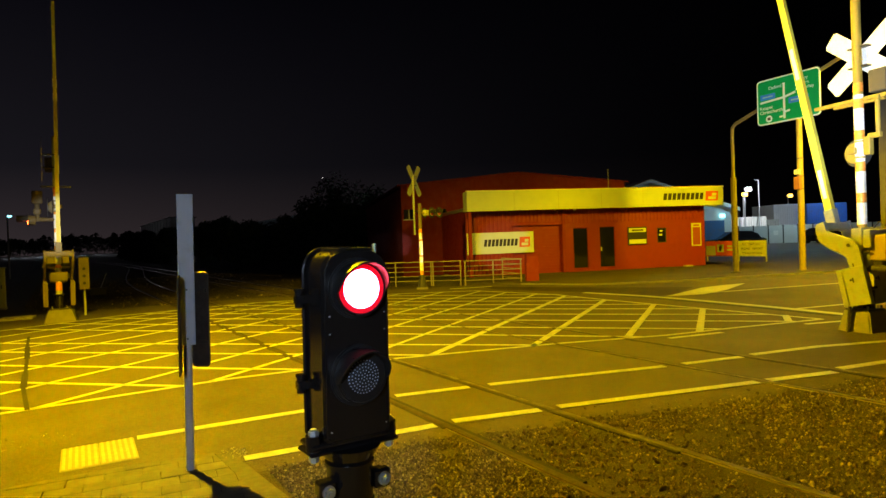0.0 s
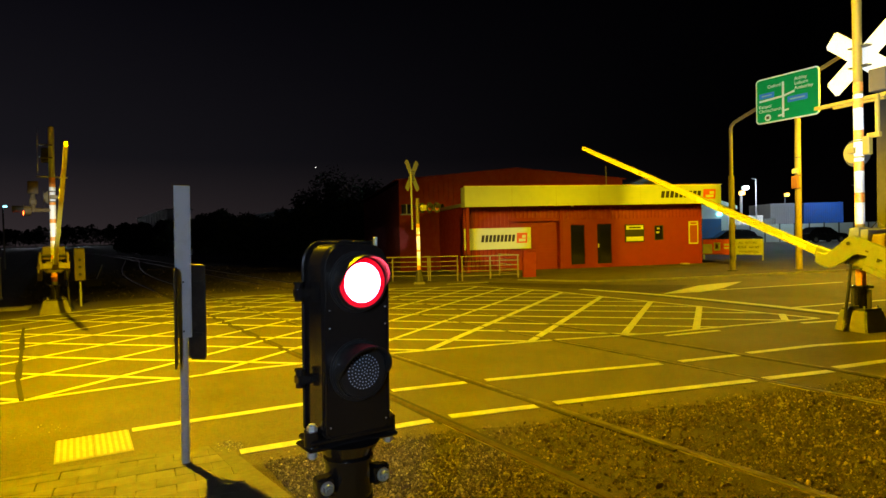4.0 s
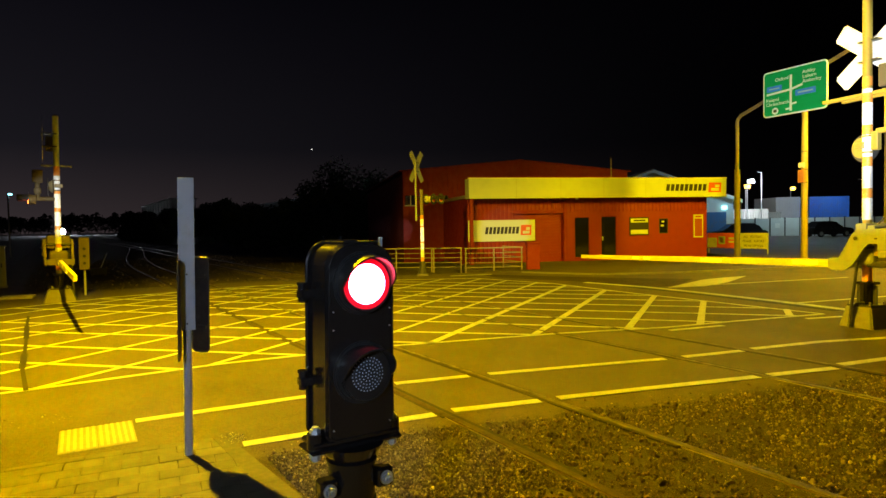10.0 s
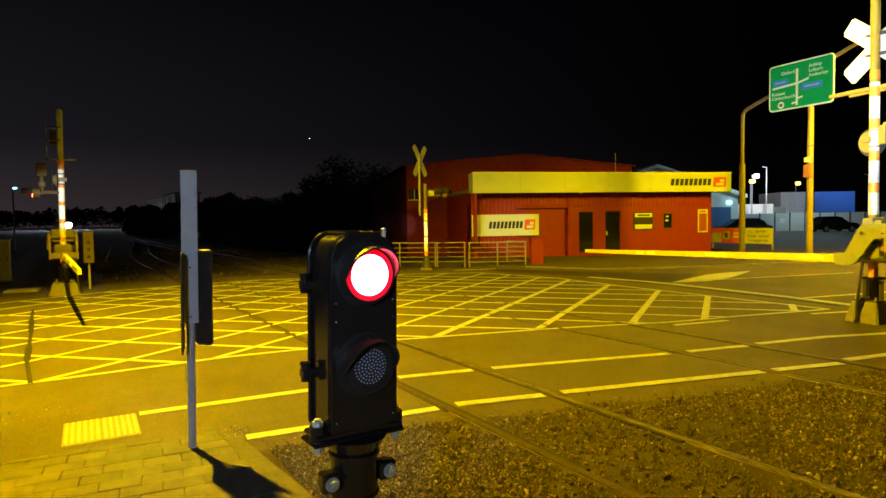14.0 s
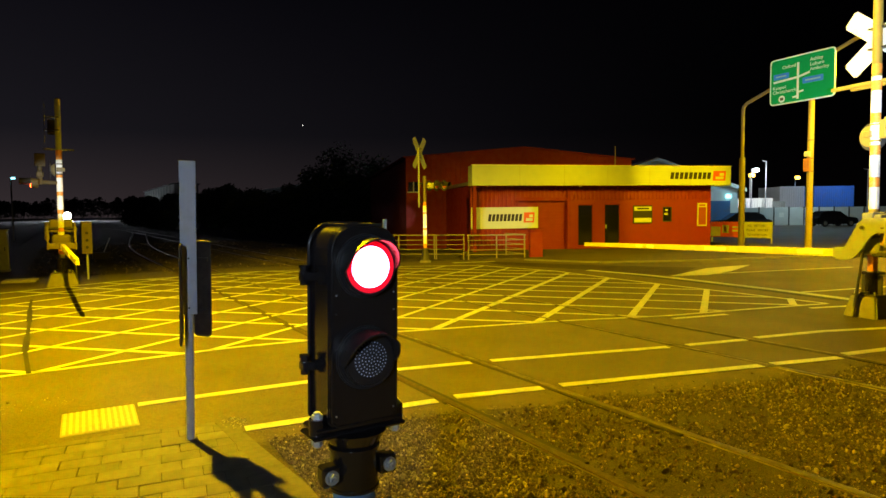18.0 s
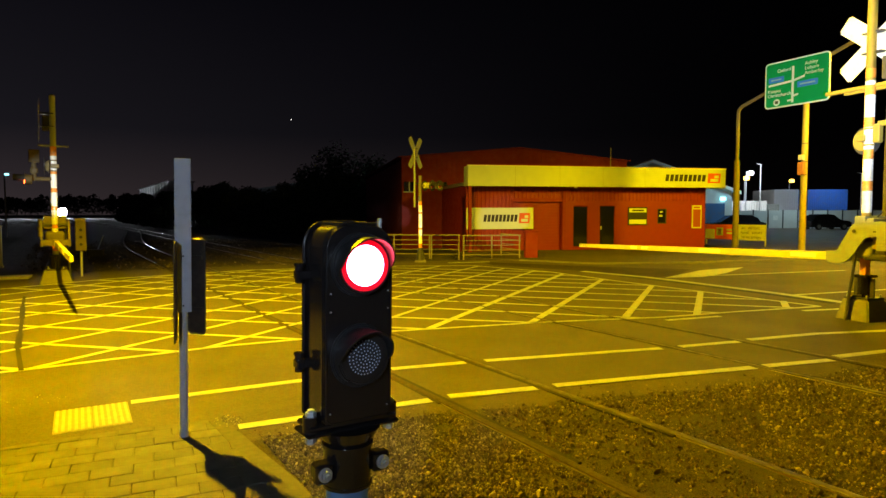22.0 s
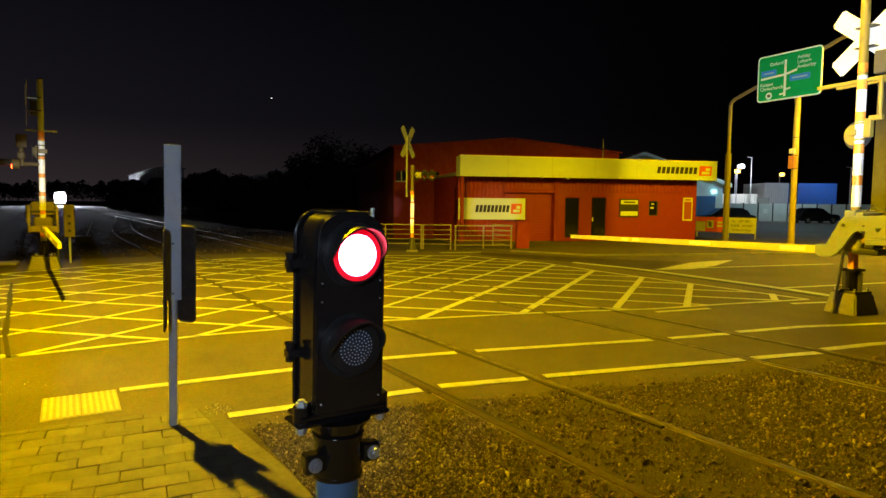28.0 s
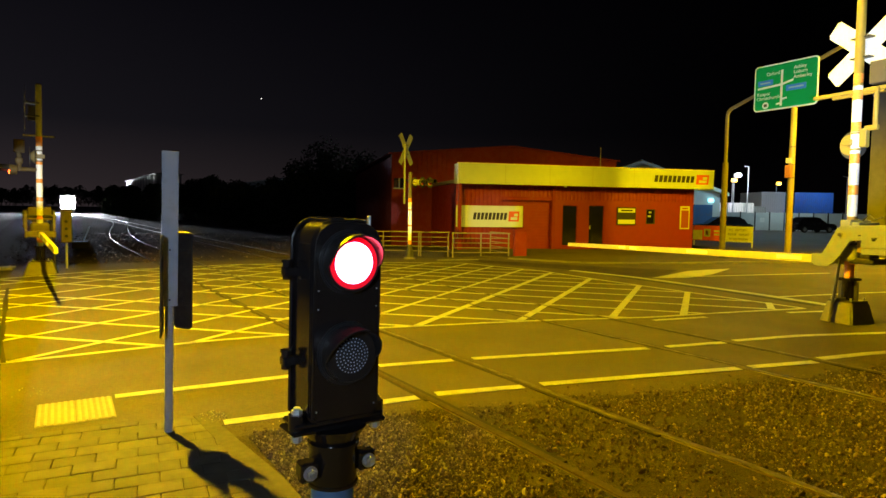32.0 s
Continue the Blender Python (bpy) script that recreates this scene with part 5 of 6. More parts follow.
for t_, u, v in (("Oxford", 0.20, 0.24), ("Ashley", 0.63, 0.19), ("Loburn", 0.63, 0.29), ("Amberley", 0.63, 0.39), ("Kaiapoi", 0.05, 0.66), ("Christchurch", 0.05, 0.755)):
    x, z = on_sign(u, v)
    words("place_name", t_, 0.170, (x, -0.012, z), 90, 0, SIGN_WHITE, face)
x, z = on_sign(0.2, 0.88)
part("route_shield", rod(B(), (x, -0.005, z), (x, -0.012, z), 0.125, seg=20), SIGN_WHITE, face, "round route shield")
part("lettering_bar", box(B(), (x - 0.06, -0.017, z - 0.05), (x + 0.06, -0.011, z + 0.05)), PLASTER_WALL, face)
for zz in (0.4, 1.35):
    part("rear_rail", box(B(), (-1.1, 0.02, zz - 0.04), (1.1, 0.07, zz + 0.04)), ZINC, ds)
    part("pole_bracket", box(B(), (-0.06, 0.06, zz - 0.03), (0.06, 0.14, zz + 0.03)), ZINC, ds)


# ---------------------------------------------------------------- boards on the verge
def board(at, w, label, face_mat, cells, text=""):
    root = thing("notice_board", at, label, "notice board", "notice boards", rz=-90)
    for sx in (-1, 1):
        part("leg", box(B(), (sx * (w / 2 - 0.06) - 0.03, 0.02, -0.05), (sx * (w / 2 - 0.06) + 0.03, 0.07, 1.05), 0.004), YELLOW, root)
    f = part("face", box(B(), (-w / 2, -0.01, 0.30), (w / 2, 0.02, 1.12), 0.004), face_mat, root)
    for x0, x1, z0, z1, m in cells:
        part("panel", box(B(), (x0, -0.018, z0), (x1, -0.008, z1), 0.002), m, f)
    for i, l in enumerate(text.split("/")) if text else ():
        wide = 0.088 * len(l)
        for j, one in enumerate(l.split()):
            at_ = 0.088 * (len(" ".join(l.split()[:j])) + (1 if j else 0))
            words("lettering", one, 0.155, (at_ - wide / 2, -0.012, 0.88 - i * 0.235), 90, 0, INK, f)
    return root


board((30.45, 20.95, 0), 1.75, "low red and yellow notice board on short legs", LOGO, [(-0.85, -0.28, 0.34, 0.86, YELLOW), (-0.18, 0.22, 0.52, 0.94, YELLOW), (-0.08, 0.10, 0.60, 0.86, LOGO), (0.42, 0.80, 0.60, 0.70, YELLOW), (0.42, 0.80, 0.78, 0.88, YELLOW)])
board((30.45, 19.15, 0), 1.62, "low yellow notice board with black writing", YELLOW, [], "ALL VISITORS/PLEASE REPORT/TO RECEPTION")


# ---------------------------------------------------------------- yard behind the junction
TURN = 31.5
FWD = Vector((math.sin(radians(TURN)), math.cos(radians(TURN))))
RGT = Vector((math.cos(radians(TURN)), -math.sin(radians(TURN))))


def yard(x, depth):
    """A plan point from its offset to the side of the view and its depth."""
    p = FWD * depth + RGT * x
    return p.x, p.y


STEEL_BLUE = painted("blue_container_paint", (0.035, 0.12, 0.32), 0.5, 0.45, 2.2)
PALE = painted("pale_building_sheet", (0.62, 0.64, 0.64), 0.5, 0.15, 1.0)
CAR_BLACK = painted("black_car_paint", (0.012, 0.013, 0.016), 0.18, 0.08, 3)
TYRE = painted("tyre_rubber", (0.015, 0.015, 0.015), 0.8, 0.2, 9)
LAMP_WHITE = Mat("lit_white_lantern", (1, 1, 1)).glow((0.85, 0.95, 1.0), 9.0).m
LAMP_AMBER = Mat("lit_amber_lantern", (1, 0.8, 0.4)).glow((1.0, 0.55, 0.06), 6.0).m
LAMP_TEAL = Mat("lit_cyan_lantern", (0.6, 1, 1)).glow((0.30, 0.85, 1.0), 3.0).m

fx0, fx1, fd = 29.0, 50.0, 68.0
root = thing("yard_fence", (*yard(fx0, fd), 0), "pale grey panel fence with dark posts round a yard", "fence", rz=-TURN)
N = 13
for i in range(N + 1):
    x = (fx1 - fx0) * i / N
    part("post", box(B(), (x - 0.06, -0.06, -0.12), (x + 0.06, 0.06, 2.02)), DARK, root)
for i in range(N):
    x0, x1 = (fx1 - fx0) * i / N + 0.06, (fx1 - fx0) * (i + 1) / N - 0.06
    part("panel", box(B(), (x0, -0.02, 0.02), (x1, 0.02, 1.95)), PALE, root)
    if i % 3 == 1:
        part("notice", box(B(), (x0 + 0.5, -0.03, 0.9), (x0 + 1.0, -0.021, 1.4)), WHITE, root)


def container(x, depth, size, mat, label, name="storage_container"):
    w, d, h = size
    root = thing(name, (*yard(x, depth), -0.10), label, "container", rz=-TURN)
    part("body", box(B(), (-w / 2, 0, 0.05), (w / 2, d, h), 0.03), mat, root)
    bm = ribbed(B(), -w / 2 + 0.1, w / 2 - 0.1, -0.012, 0.2, h - 0.15, 0.3, 0.04)
    part("corrugation", bm, mat, root)
    for sx in (-1, 1):
        part("corner_post", box(B(), (sx * w / 2 - 0.08, -0.06, 0), (sx * w / 2 + 0.08, 0.1, h + 0.02), 0.01), mat, root)
    part("top_rail", box(B(), (-w / 2, -0.06, h - 0.12), (w / 2, 0.02, h + 0.02), 0.01), mat, root)
    return root


container(46.75, 85, (3.1, 6, 4.9), WHITE, "white box unit stacked behind the yard fence")
container(54.2, 88, (5.4, 3, 5.0), STEEL_BLUE, "blue-lit long container behind the yard fence")
container(41.5, 90, (2.6, 3, 4.4), DARK, "dark store behind the yard fence")
container(37.3, 76, (4.1, 2.4, 3.2), WHITE, "white site cabin behind the yard fence")
container(40.4, 76.5, (1.5, 2.4, 2.8), CREAM, "cream site cabin behind the yard fence")

root = thing("gabled_hall", (*yard(17.3, 52), 0), "pale hall with a wide blue-lit gable roof", "hall", rz=-TURN)
g_ = [(-6.8, -0.1), (6.8, -0.1), (6.8, 3.55), (0, 5.95), (-6.8, 3.55)]
part("gable_wall", plate(B(), g_, 0.0, 0.2), PALE, root)
part("side_wall", box(B(), (-6.8, 0.2, -0.1), (-6.6, 14, 3.5)), PALE, root)
part("side_wall", box(B(), (6.6, 0.2, -0.1), (6.8, 14, 3.5)), PALE, root)
part("back_wall", box(B(), (-6.6, 13.8, -0.1), (6.6, 14, 3.5)), PALE, root)
for s in (-1, 1):
    o = [(0, 5.97), (s * 7.3, 3.42), (s * 7.3, 3.52), (0, 6.09)]
    part("roof_slope", plate(B(), o, -0.5, 14.3), WHITE, root, "white sheet roof")
    part("barge_board", plate(B(), [(0, 5.80), (s * 7.3, 3.22), (s * 7.3, 3.48), (0, 6.03)], -0.56, -0.5), WHITE, root)
part("doorway", box(B(), (4.2, -0.03, 0), (6.2, 0.0, 2.5)), STEEL_BLUE, root, "blue-lit doorway")


def car(x, depth, turn, label):
    root = thing("parked_car", (*yard(x, depth), 0.035), label, "car", "parked cars", rz=-TURN + turn)
    body = [(-2.15, 0.32), (-1.75, 0.22), (1.85, 0.22), (2.2, 0.35), (2.22, 0.70), (1.95, 0.86), (1.15, 0.95), (-1.95, 0.97), (-2.2, 0.85)]
    part("body", plate(B(), body, -0.86, 0.86), CAR_BLACK, root, "dark glossy body")
    cab = [(-1.85, 0.96), (1.15, 0.94), (0.45, 1.42), (-0.2, 1.50), (-1.2, 1.47), (-1.6, 1.30)]
    part("cabin", plate(B(), cab, -0.74, 0.74), GLASS_DARK, root, "dark windows")
    part("roof", plate(B(), [(0.45, 1.42), (-0.2, 1.50), (-1.2, 1.47), (-1.2, 1.51), (-0.2, 1.54), (0.45, 1.46)], -0.70, 0.70), CAR_BLACK, root)
    for wx in (-1.35, 1.4):
        for sy in (-1, 1):
            wl_ = part("wheel", rod(B(), (wx, sy * 0.70, 0.31), (wx, sy * 0.90, 0.31), 0.31, seg=20), TYRE, root, smooth=True)
            part("rim", rod(B(), (wx, sy * 0.895, 0.31), (wx, sy * 0.91, 0.31), 0.19, seg=16), ZINC, wl_)
    for sy in (-1, 1):
        part("headlight", box(B(), (2.12, sy * 0.62 - 0.15, 0.60), (2.20, sy * 0.62 + 0.15, 0.72), 0.02), SIGN_WHITE, root)
        part("mirror", box(B(), (0.72, sy * 0.86, 0.95), (0.86, sy * 1.02, 1.08), 0.02), CAR_BLACK, root)
    return root


car(23.3, 50, 172, "dark parked car behind the notice boards")
car(38.0, 62, 8, "black parked car before the yard fence")


def lantern(x, depth, h, mat, label, reach=0.5):
    root = thing("yard_lamp", (*yard(x, depth), 0), label, "street lamp", "yard lamps", rz=-TURN)
    part("pole", rod(B(), (0, 0, -0.15), (0, 0, h), 0.07, 0.05, 10), ZINC, root, smooth=True)
    part("arm", rod(B(), (0, 0, h - 0.05), (reach, 0, h + 0.05), 0.035, seg=8), ZINC, root)
    if mat:
        part("lantern", box(B(), (reach - 0.30, -0.26, h - 0.40), (reach + 0.30, 0.26, h + 0.04), 0.12, seg=2), mat, root, "glowing lantern")
    return root


lantern(36.4, 75.0, 6.6, LAMP_WHITE, "lit white lamp on a yard pole")
lantern(37.2, 77.0, 6.1, LAMP_AMBER, "lit amber lamp on a yard pole", 0.2)
lantern(37.6, 74.0, 7.4, None, "slim unlit yard pole", -0.5)
lantern(49.9, 90.0, 6.4, LAMP_AMBER, "lit amber lamp on a yard pole", 0.3)
lantern(52.2, 78.0, 6.6, None, "slim unlit yard pole", -0.6)
root = thing("wall_lamp", (*yard(23.3, 51.5), 0), "cyan-white lamp on the hall wall", "lamp", rz=-TURN)
part("lamp_bowl", box(B(), (-0.22, 0.25, 2.70), (0.22, 0.5, 3.02), 0.1, seg=2), LAMP_TEAL, root)
# unseen fill added to brighten the fence front
lamp("yard_fill", "POINT", (*yard(38.0, 65.0), 6.5), 900, (0.66, 0.95, 1.0), 0.3)
lamp("yard_lamp_light", "POINT", (*yard(36.9, 72.2), 6.2), 1100, (0.95, 0.97, 1.0), 0.2)
# two more unseen fills, for the hall and the blue container
lamp("yard_fill", "POINT", (*yard(26.5, 47.0), 5.0), 650, (0.45, 0.85, 1.0), 0.3)
lamp("yard_fill", "POINT", (*yard(54.4, 83.0), 6.6), 1300, (0.35, 0.55, 1.0), 0.3)

# tall grey building at the road's far corner
root = thing("corner_building", (28.9, 12.5, 0), "tall plain grey plastered building at the corner", "building", rz=-70)
part("wall", box(B(), (0, 0, -0.1), (12, 0.3, 6.9)), PLASTER_WALL, root, "grey plastered wall")
part("wall", box(B(), (0, 0.3, -0.1), (0.3, 12, 6.9)), PLASTER_WALL, root)
part("roof", box(B(), (-0.1, -0.1, 6.9), (12.1, 12.1, 7.05)), ZINC, root)
wd = part("window", box(B(), (0.7, -0.01, 4.6), (1.6, 0.02, 5.0)), LAMP_TEAL, root, "small lit window")
part("window_sill", box(B(), (0.6, -0.08, 4.52), (1.7, -0.011, 4.59)), CONCRETE, wd)

# ---------------------------------------------------------------- trees and roofs beside the line
k = Mat("bark", rough=0.9)
k.colour(k.ramp(k.noise(6, 5, stretch=(1, 1, 0.2)), [(0.3, (0.05, 0.035, 0.025)), (0.7, (0.12, 0.09, 0.06))]))
BARK = k.bump(k.noise(12, 5), 0.7, 0.02).m
k = Mat("night_foliage", rough=0.65)
k.colour(k.ramp(k.island(), [(0.0, (0.030, 0.045, 0.018)), (0.6, (0.06, 0.085, 0.035)), (1.0, (0.11, 0.12, 0.06))]))
LEAF = k.m


def tree(at, h, spread, seed, label, low=False):
    rg = random.Random(seed)
    root = thing("tree", at, label, "tree", "trackside trees")
    bm = B()
    tube_pts = [(0, 0, -0.2), (rg.uniform(-.1, .1), 0, h * 0.2), (rg.uniform(-.3, .3), rg.uniform(-.2, .2), h * 0.45)]
    rod(bm, tube_pts[0], tube_pts[1], h * 0.035, h * 0.028, 9)
    rod(bm, tube_pts[1], tube_pts[2], h * 0.028, h * 0.016, 9)
    ends = []
    for i in range(9):
        a = rg.uniform(0, 6.28)
        z0 = h * rg.uniform(0.18, 0.42)
        e = (math.cos(a) * spread * rg.uniform(0.35, 0.75), math.sin(a) * spread * rg.uniform(0.35, 0.75), h * rg.uniform(0.45, 0.85))
        rod(bm, (0, 0, z0), e, h * 0.012, h * 0.004, 6)
        ends.append(Vector(e))
    part("trunk", bm, BARK, root, "dark trunk with limbs")
    bm = B()
    blobs = [(Vector((e.x, e.y, e.z * rg.uniform(0.25, 1.0))) if low else e, spread * rg.uniform(0.28, 0.5)) for e in ends] + [(Vector((rg.uniform(-.4, .4) * spread, rg.uniform(-.4, .4) * spread, h * rg.uniform(0.12 if low else 0.4, 0.92))), spread * rg.uniform(0.22, 0.42)) for _ in range(8)]
    verts, faces = [], []
    for c, r in blobs:
        for _ in range(300 if low else 170):
            d = Vector((rg.gauss(0, 1), rg.gauss(0, 1), rg.gauss(0, 0.8))).normalized() * r * rg.uniform(0.55, 1.08)
            p = c + d
            if p.z < 0.25:
                continue
            u = Vector((rg.gauss(0, 1), rg.gauss(0, 1), rg.gauss(0, 1))).normalized() * rg.uniform(0.10, 0.24) * (1.35 if low else 1)
            w = u.orthogonal().normalized() * rg.uniform(0.06, 0.14)
            n = len(verts)
            verts += [p - u, p + w, p + u, p - w]
            faces.append((n, n + 1, n + 2, n + 3))
    bm.free()
    me = bpy.data.meshes.new("crown")
    me.from_pydata([tuple(v) for v in verts], [], faces)
    me.materials.append(LEAF)
    ob = new("crown", me)
    ob.parent = root
    tagged(ob, "uneven crown of small leaves", kind="stuff")
    return root


for i, (x, y, h, sp) in enumerate(((24.2, 58, 8.4, 3.6), (20.6, 60, 5.0, 2.6), (27.2, 56, 7.2, 3.0), (17.4, 64, 4.1, 2.3), (29.5, 60, 6.6, 2.8), (23.0, 66, 5.3, 2.6),
                                   (15.4, 72, 4.0, 2.2), (19.2, 84, 5.4, 2.6), (19.0, 128, 5.2, 3.4), (24.5, 130, 6.0, 3.6), (15.0, 132, 4.2, 3.0), (20.5, 141, 6.4, 3.6), (16.6, 143, 5.2, 2.6), (24.0, 142, 6.6, 3.4))):
    tree((x, y, -0.1), h, sp, 40 + i, "dark bushy tree beside the railway at night")

for i, (x, y, h, sp) in enumerate(((13.8, 57, 3.5, 2.1), (15.6, 58, 3.4, 2.1), (17.4, 56.5, 3.8, 2.2), (19.6, 58, 4.5, 2.4), (21.8, 57, 6.3, 3.0), (24.2, 55.5, 6.9, 3.2), (26.8, 56, 6.8, 3.2), (29.2, 55, 6.0, 3.0), (16.2, 141, 5.9, 2.4), (18.6, 139.5, 6.0, 2.6), (21.2, 141, 6.6, 2.8), (14.0, 140, 4.6, 2.4), (11.9, 83, 4.3, 1.7), (11.5, 87, 4.5, 1.8), (11.3, 92, 4.7, 1.8), (11.2, 98, 4.9, 1.8), (11.1, 104, 4.8, 1.8), (11.0, 110, 4.9, 1.8), (10.9, 117, 5.1, 1.8), (10.9, 124, 5.3, 1.9), (14.6, 86, 5.6, 2.4), (17.2, 86, 5.9, 2.5), (19.8, 86, 6.1, 2.5))):
    tree((x, y, -0.1), h, sp, 80 + i, "dense dark shrub massed beside the railway at night", True)

root = thing("pale_shed", (22.5, 82, -0.1), "long pale-roofed shed behind the trees", "shed", rz=-20)
part("wall", box(B(), (0, 0, 0), (11, 8, 4.8)), PALE, root)
part("roof", plate(B(), [(-0.3, 4.8), (11.3, 6.6), (11.3, 6.8), (-0.3, 5.0)], -0.3, 8.3), WHITE, root, "pale sloping roof")
root = thing("trackside_shed", (13.0, 89.5, -0.1), "long white sheet-clad shed above the bushes", "shed")
part("wall", box(B(), (0, 0, 0), (3.0, 34, 6.05)), WHITE, root, "white sheet-clad wall")
for i in range(12):
    part("wall_rib", box(B(), (-0.05, 0.6 + i * 2.95, 0.1), (-0.002, 0.72 + i * 2.95, 6.0)), ZINC, root)
part("roof", plate(B(), [(-0.2, 6.05), (3.2, 6.0), (3.2, 6.12), (-0.2, 6.17)], -0.3, 34.3), DARK, root, "low dark sheet roof")

# a belt of far trees closes the view along the line
rg = random.Random(61)
verts, faces = [], []
for _ in range(330):
    x, y = rg.uniform(-330, 260), rg.uniform(628, 668)
    top = 15 + 7 * noise.noise((x * 0.02, 3.1, 0)) + 4 * noise.noise((x * 0.09, 7.7, 0)) + rg.uniform(-2, 2.5)
    for _ in range(130):
        h = top * math.sqrt(rg.random())
        w = 5.5 * (1.05 - (h / top) ** 2)
        p = Vector((x + rg.gauss(0, w), y + rg.gauss(0, w), h))
        u = Vector((rg.gauss(0, 1), rg.gauss(0, 1), rg.gauss(0, 1))).normalized() * rg.uniform(0.6, 1.5)
        q = u.orthogonal().normalized() * rg.uniform(0.4, 1.0)
        n = len(verts)
        verts += [p - u, p + q, p + u, p - q]
        faces.append((n, n + 1, n + 2, n + 3))
me = bpy.data.meshes.new("far_trees")
me.from_pydata([tuple(v) for v in verts], [], faces)
me.materials.append(LEAF)
tagged(new("far_trees", me), "belt of dark trees far along the railway", "trees", kind="stuff")

# far lamp and signal on the other side of the line
root = thing("far_street_lamp", (-3.2, 60, -0.1), "distant cool white street lamp", "street lamp")
part("pole", rod(B(), (0, 0, 0), (0, 0, 5.0), 0.06, seg=8), ZINC, root)
part("lantern", box(B(), (0.0, -0.1, 4.85), (0.30, 0.1, 5.0), 0.04), LAMP_TEAL, root, "glowing lantern")
root = thing("point_lever", (1.4, 30, -0.05), "low trackside point lever box", "lever box")
part("box", box(B(), (-0.3, -0.2, 0), (0.3, 0.2, 0.3), 0.02), DARK, root)
part("lever", rod(B(), (0.1, 0, 0.25), (0.35, 0, 0.9), 0.02, seg=8), ZINC, root)

root = thing("concrete_slab", (-0.95, 20.6, -0.05), "flat pale concrete slab beside the barrier", "slab", rz=-6)
part("slab", box(B(), (-0.42, -0.35, 0.0), (0.36, 0.35, 0.11), 0.012), CONCRETE, root)

# ---------------------------------------------------------------- train
HEADLIGHT = Mat("lit_headlight", (1, 1, 1)).glow((0.86, 0.90, 1.0), 1700.0).m
LOCO = painted("dark_locomotive_paint", (0.05, 0.045, 0.04), 0.4, 0.3, 1.0)
loco = thing("locomotive", (7.35, 600, 0), "dark diesel locomotive with blazing headlights", "locomotive")
part("body", box(B(), (-1.35, 0.4, 1.0), (1.35, 15.0, 3.7), 0.12, seg=2), LOCO, loco)
part("nose", box(B(), (-1.2, -0.6, 1.0), (1.2, 0.42, 2.7), 0.15, seg=2), LOCO, loco)
part("frame", box(B(), (-1.3, -0.9, 0.75), (1.3, 15.2, 1.02), 0.03), DARK, loco)
part("cowcatcher", plate(B(), [(-1.25, 0.15), (1.25, 0.15), (1.1, 0.78), (-1.1, 0.78)], -0.95, -0.85), DARK, loco)
for x in (-0.95, 0.35):
    part("windscreen", box(B(), (x, 0.36, 2.85), (x + 0.6, 0.405, 3.45), 0.02), GLASS_DARK, loco)
# disc much wider than a real lamp, its size imitating glare
part("headlight", rod(B(), (0, -0.66, 2.3), (0, -0.58, 2.3), 1.25, seg=40), HEADLIGHT, loco, "glowing disc enlarged to stand for the headlight's glare")
for sx in (-1, 1):
    part("ditch_light", rod(B(), (sx * 0.95, -0.98, 1.25), (sx * 0.95, -0.90, 1.25), 0.22, seg=18), HEADLIGHT, loco, "blazing ditch light")
for yy in (1.5, 3.4, 5.3, 9.8, 11.7, 13.6):
    for sx in (-1, 1):
        part("wheel", rod(B(), (sx * 0.50, yy, 0.47), (sx * 0.62, yy, 0.47), 0.46, seg=20), RAIL, loco, smooth=True)
# behind the far mast at first, then out from it along the swing of the track
LOCO_ROWS = [(0, 0.55, 534), (3.5, 0.50, 492), (6.7, 0.50, 454), (7.5, 2.3, 444), (9, 2.65, 426), (14, 2.85, 366), (19, 2.6, 306), (25, 3.0, 234), (28.5, 4.3, 192), (32, 4.93, 150)]
MOVES.append((loco, [(t, pose(x, y, 0.0)) for t, x, y in LOCO_ROWS]))

# an aircraft's light crossing the sky
STAR = Mat("aircraft_light", (1, 1, 1)).glow((1.0, 0.96, 0.9), 2.5).m
plane = thing("aircraft", (1150, 3000, 334), "distant aircraft seen as one small light", "aircraft")
part("navigation_light", rod(B(), (0, 0, -1.6), (0, 0, 1.6), 1.6, seg=10), STAR, plane, "white navigation light")
MOVES.append((plane, [(t, pose(x, 3000, z)) for t, x, z in ((0, 1151, 334), (6, 1117, 365), (9, 1096, 385), (13, 1066, 409), (19, 1021, 441), (23, 983, 460), (28, 937, 491), (32, 895, 515))]))

# ---------------------------------------------------------------- loose stones
rs = random.Random(7)


def stones(name, n, area, size, label, z=0.0, mat=None):
    shapes = []
    for _ in range(10):
        bm = B()
        bmesh.ops.create_icosphere(bm, subdivisions=1, radius=1)
        for v in bm.verts:
            v.co *= rs.uniform(0.65, 1.15)
        shapes.append(([v.co.copy() for v in bm.verts], [[v.index for v in f.verts] for f in bm.faces]))
        bm.free()
    verts, faces = [], []
    made = 0
    while made < n:
        p = area()
        if p is None:
            continue
        made += 1
        vs, fs = rs.choice(shapes)
        s = size() 
        q = Euler((rs.uniform(0, 6), rs.uniform(0, 6), rs.uniform(0, 6))).to_matrix()
        base = len(verts)
        sq = Vector((1.15, rs.uniform(0.5, 1), rs.uniform(0.4, 0.85))) * s
        for v in vs:
            w = q @ Vector((v.x * sq.x, v.y * sq.y, v.z * sq.z))
            verts.append((p[0] + w.x, p[1] + w.y, z + s * 0.25 + w.z))
        faces += [[base + i for i in f] for f in fs]
    me = bpy.data.meshes.new(name)
    me.from_pydata(verts, [], faces)
    me.materials.append(mat or STONE)
    return tagged(new(name, me), label, "stones", kind="stuff")


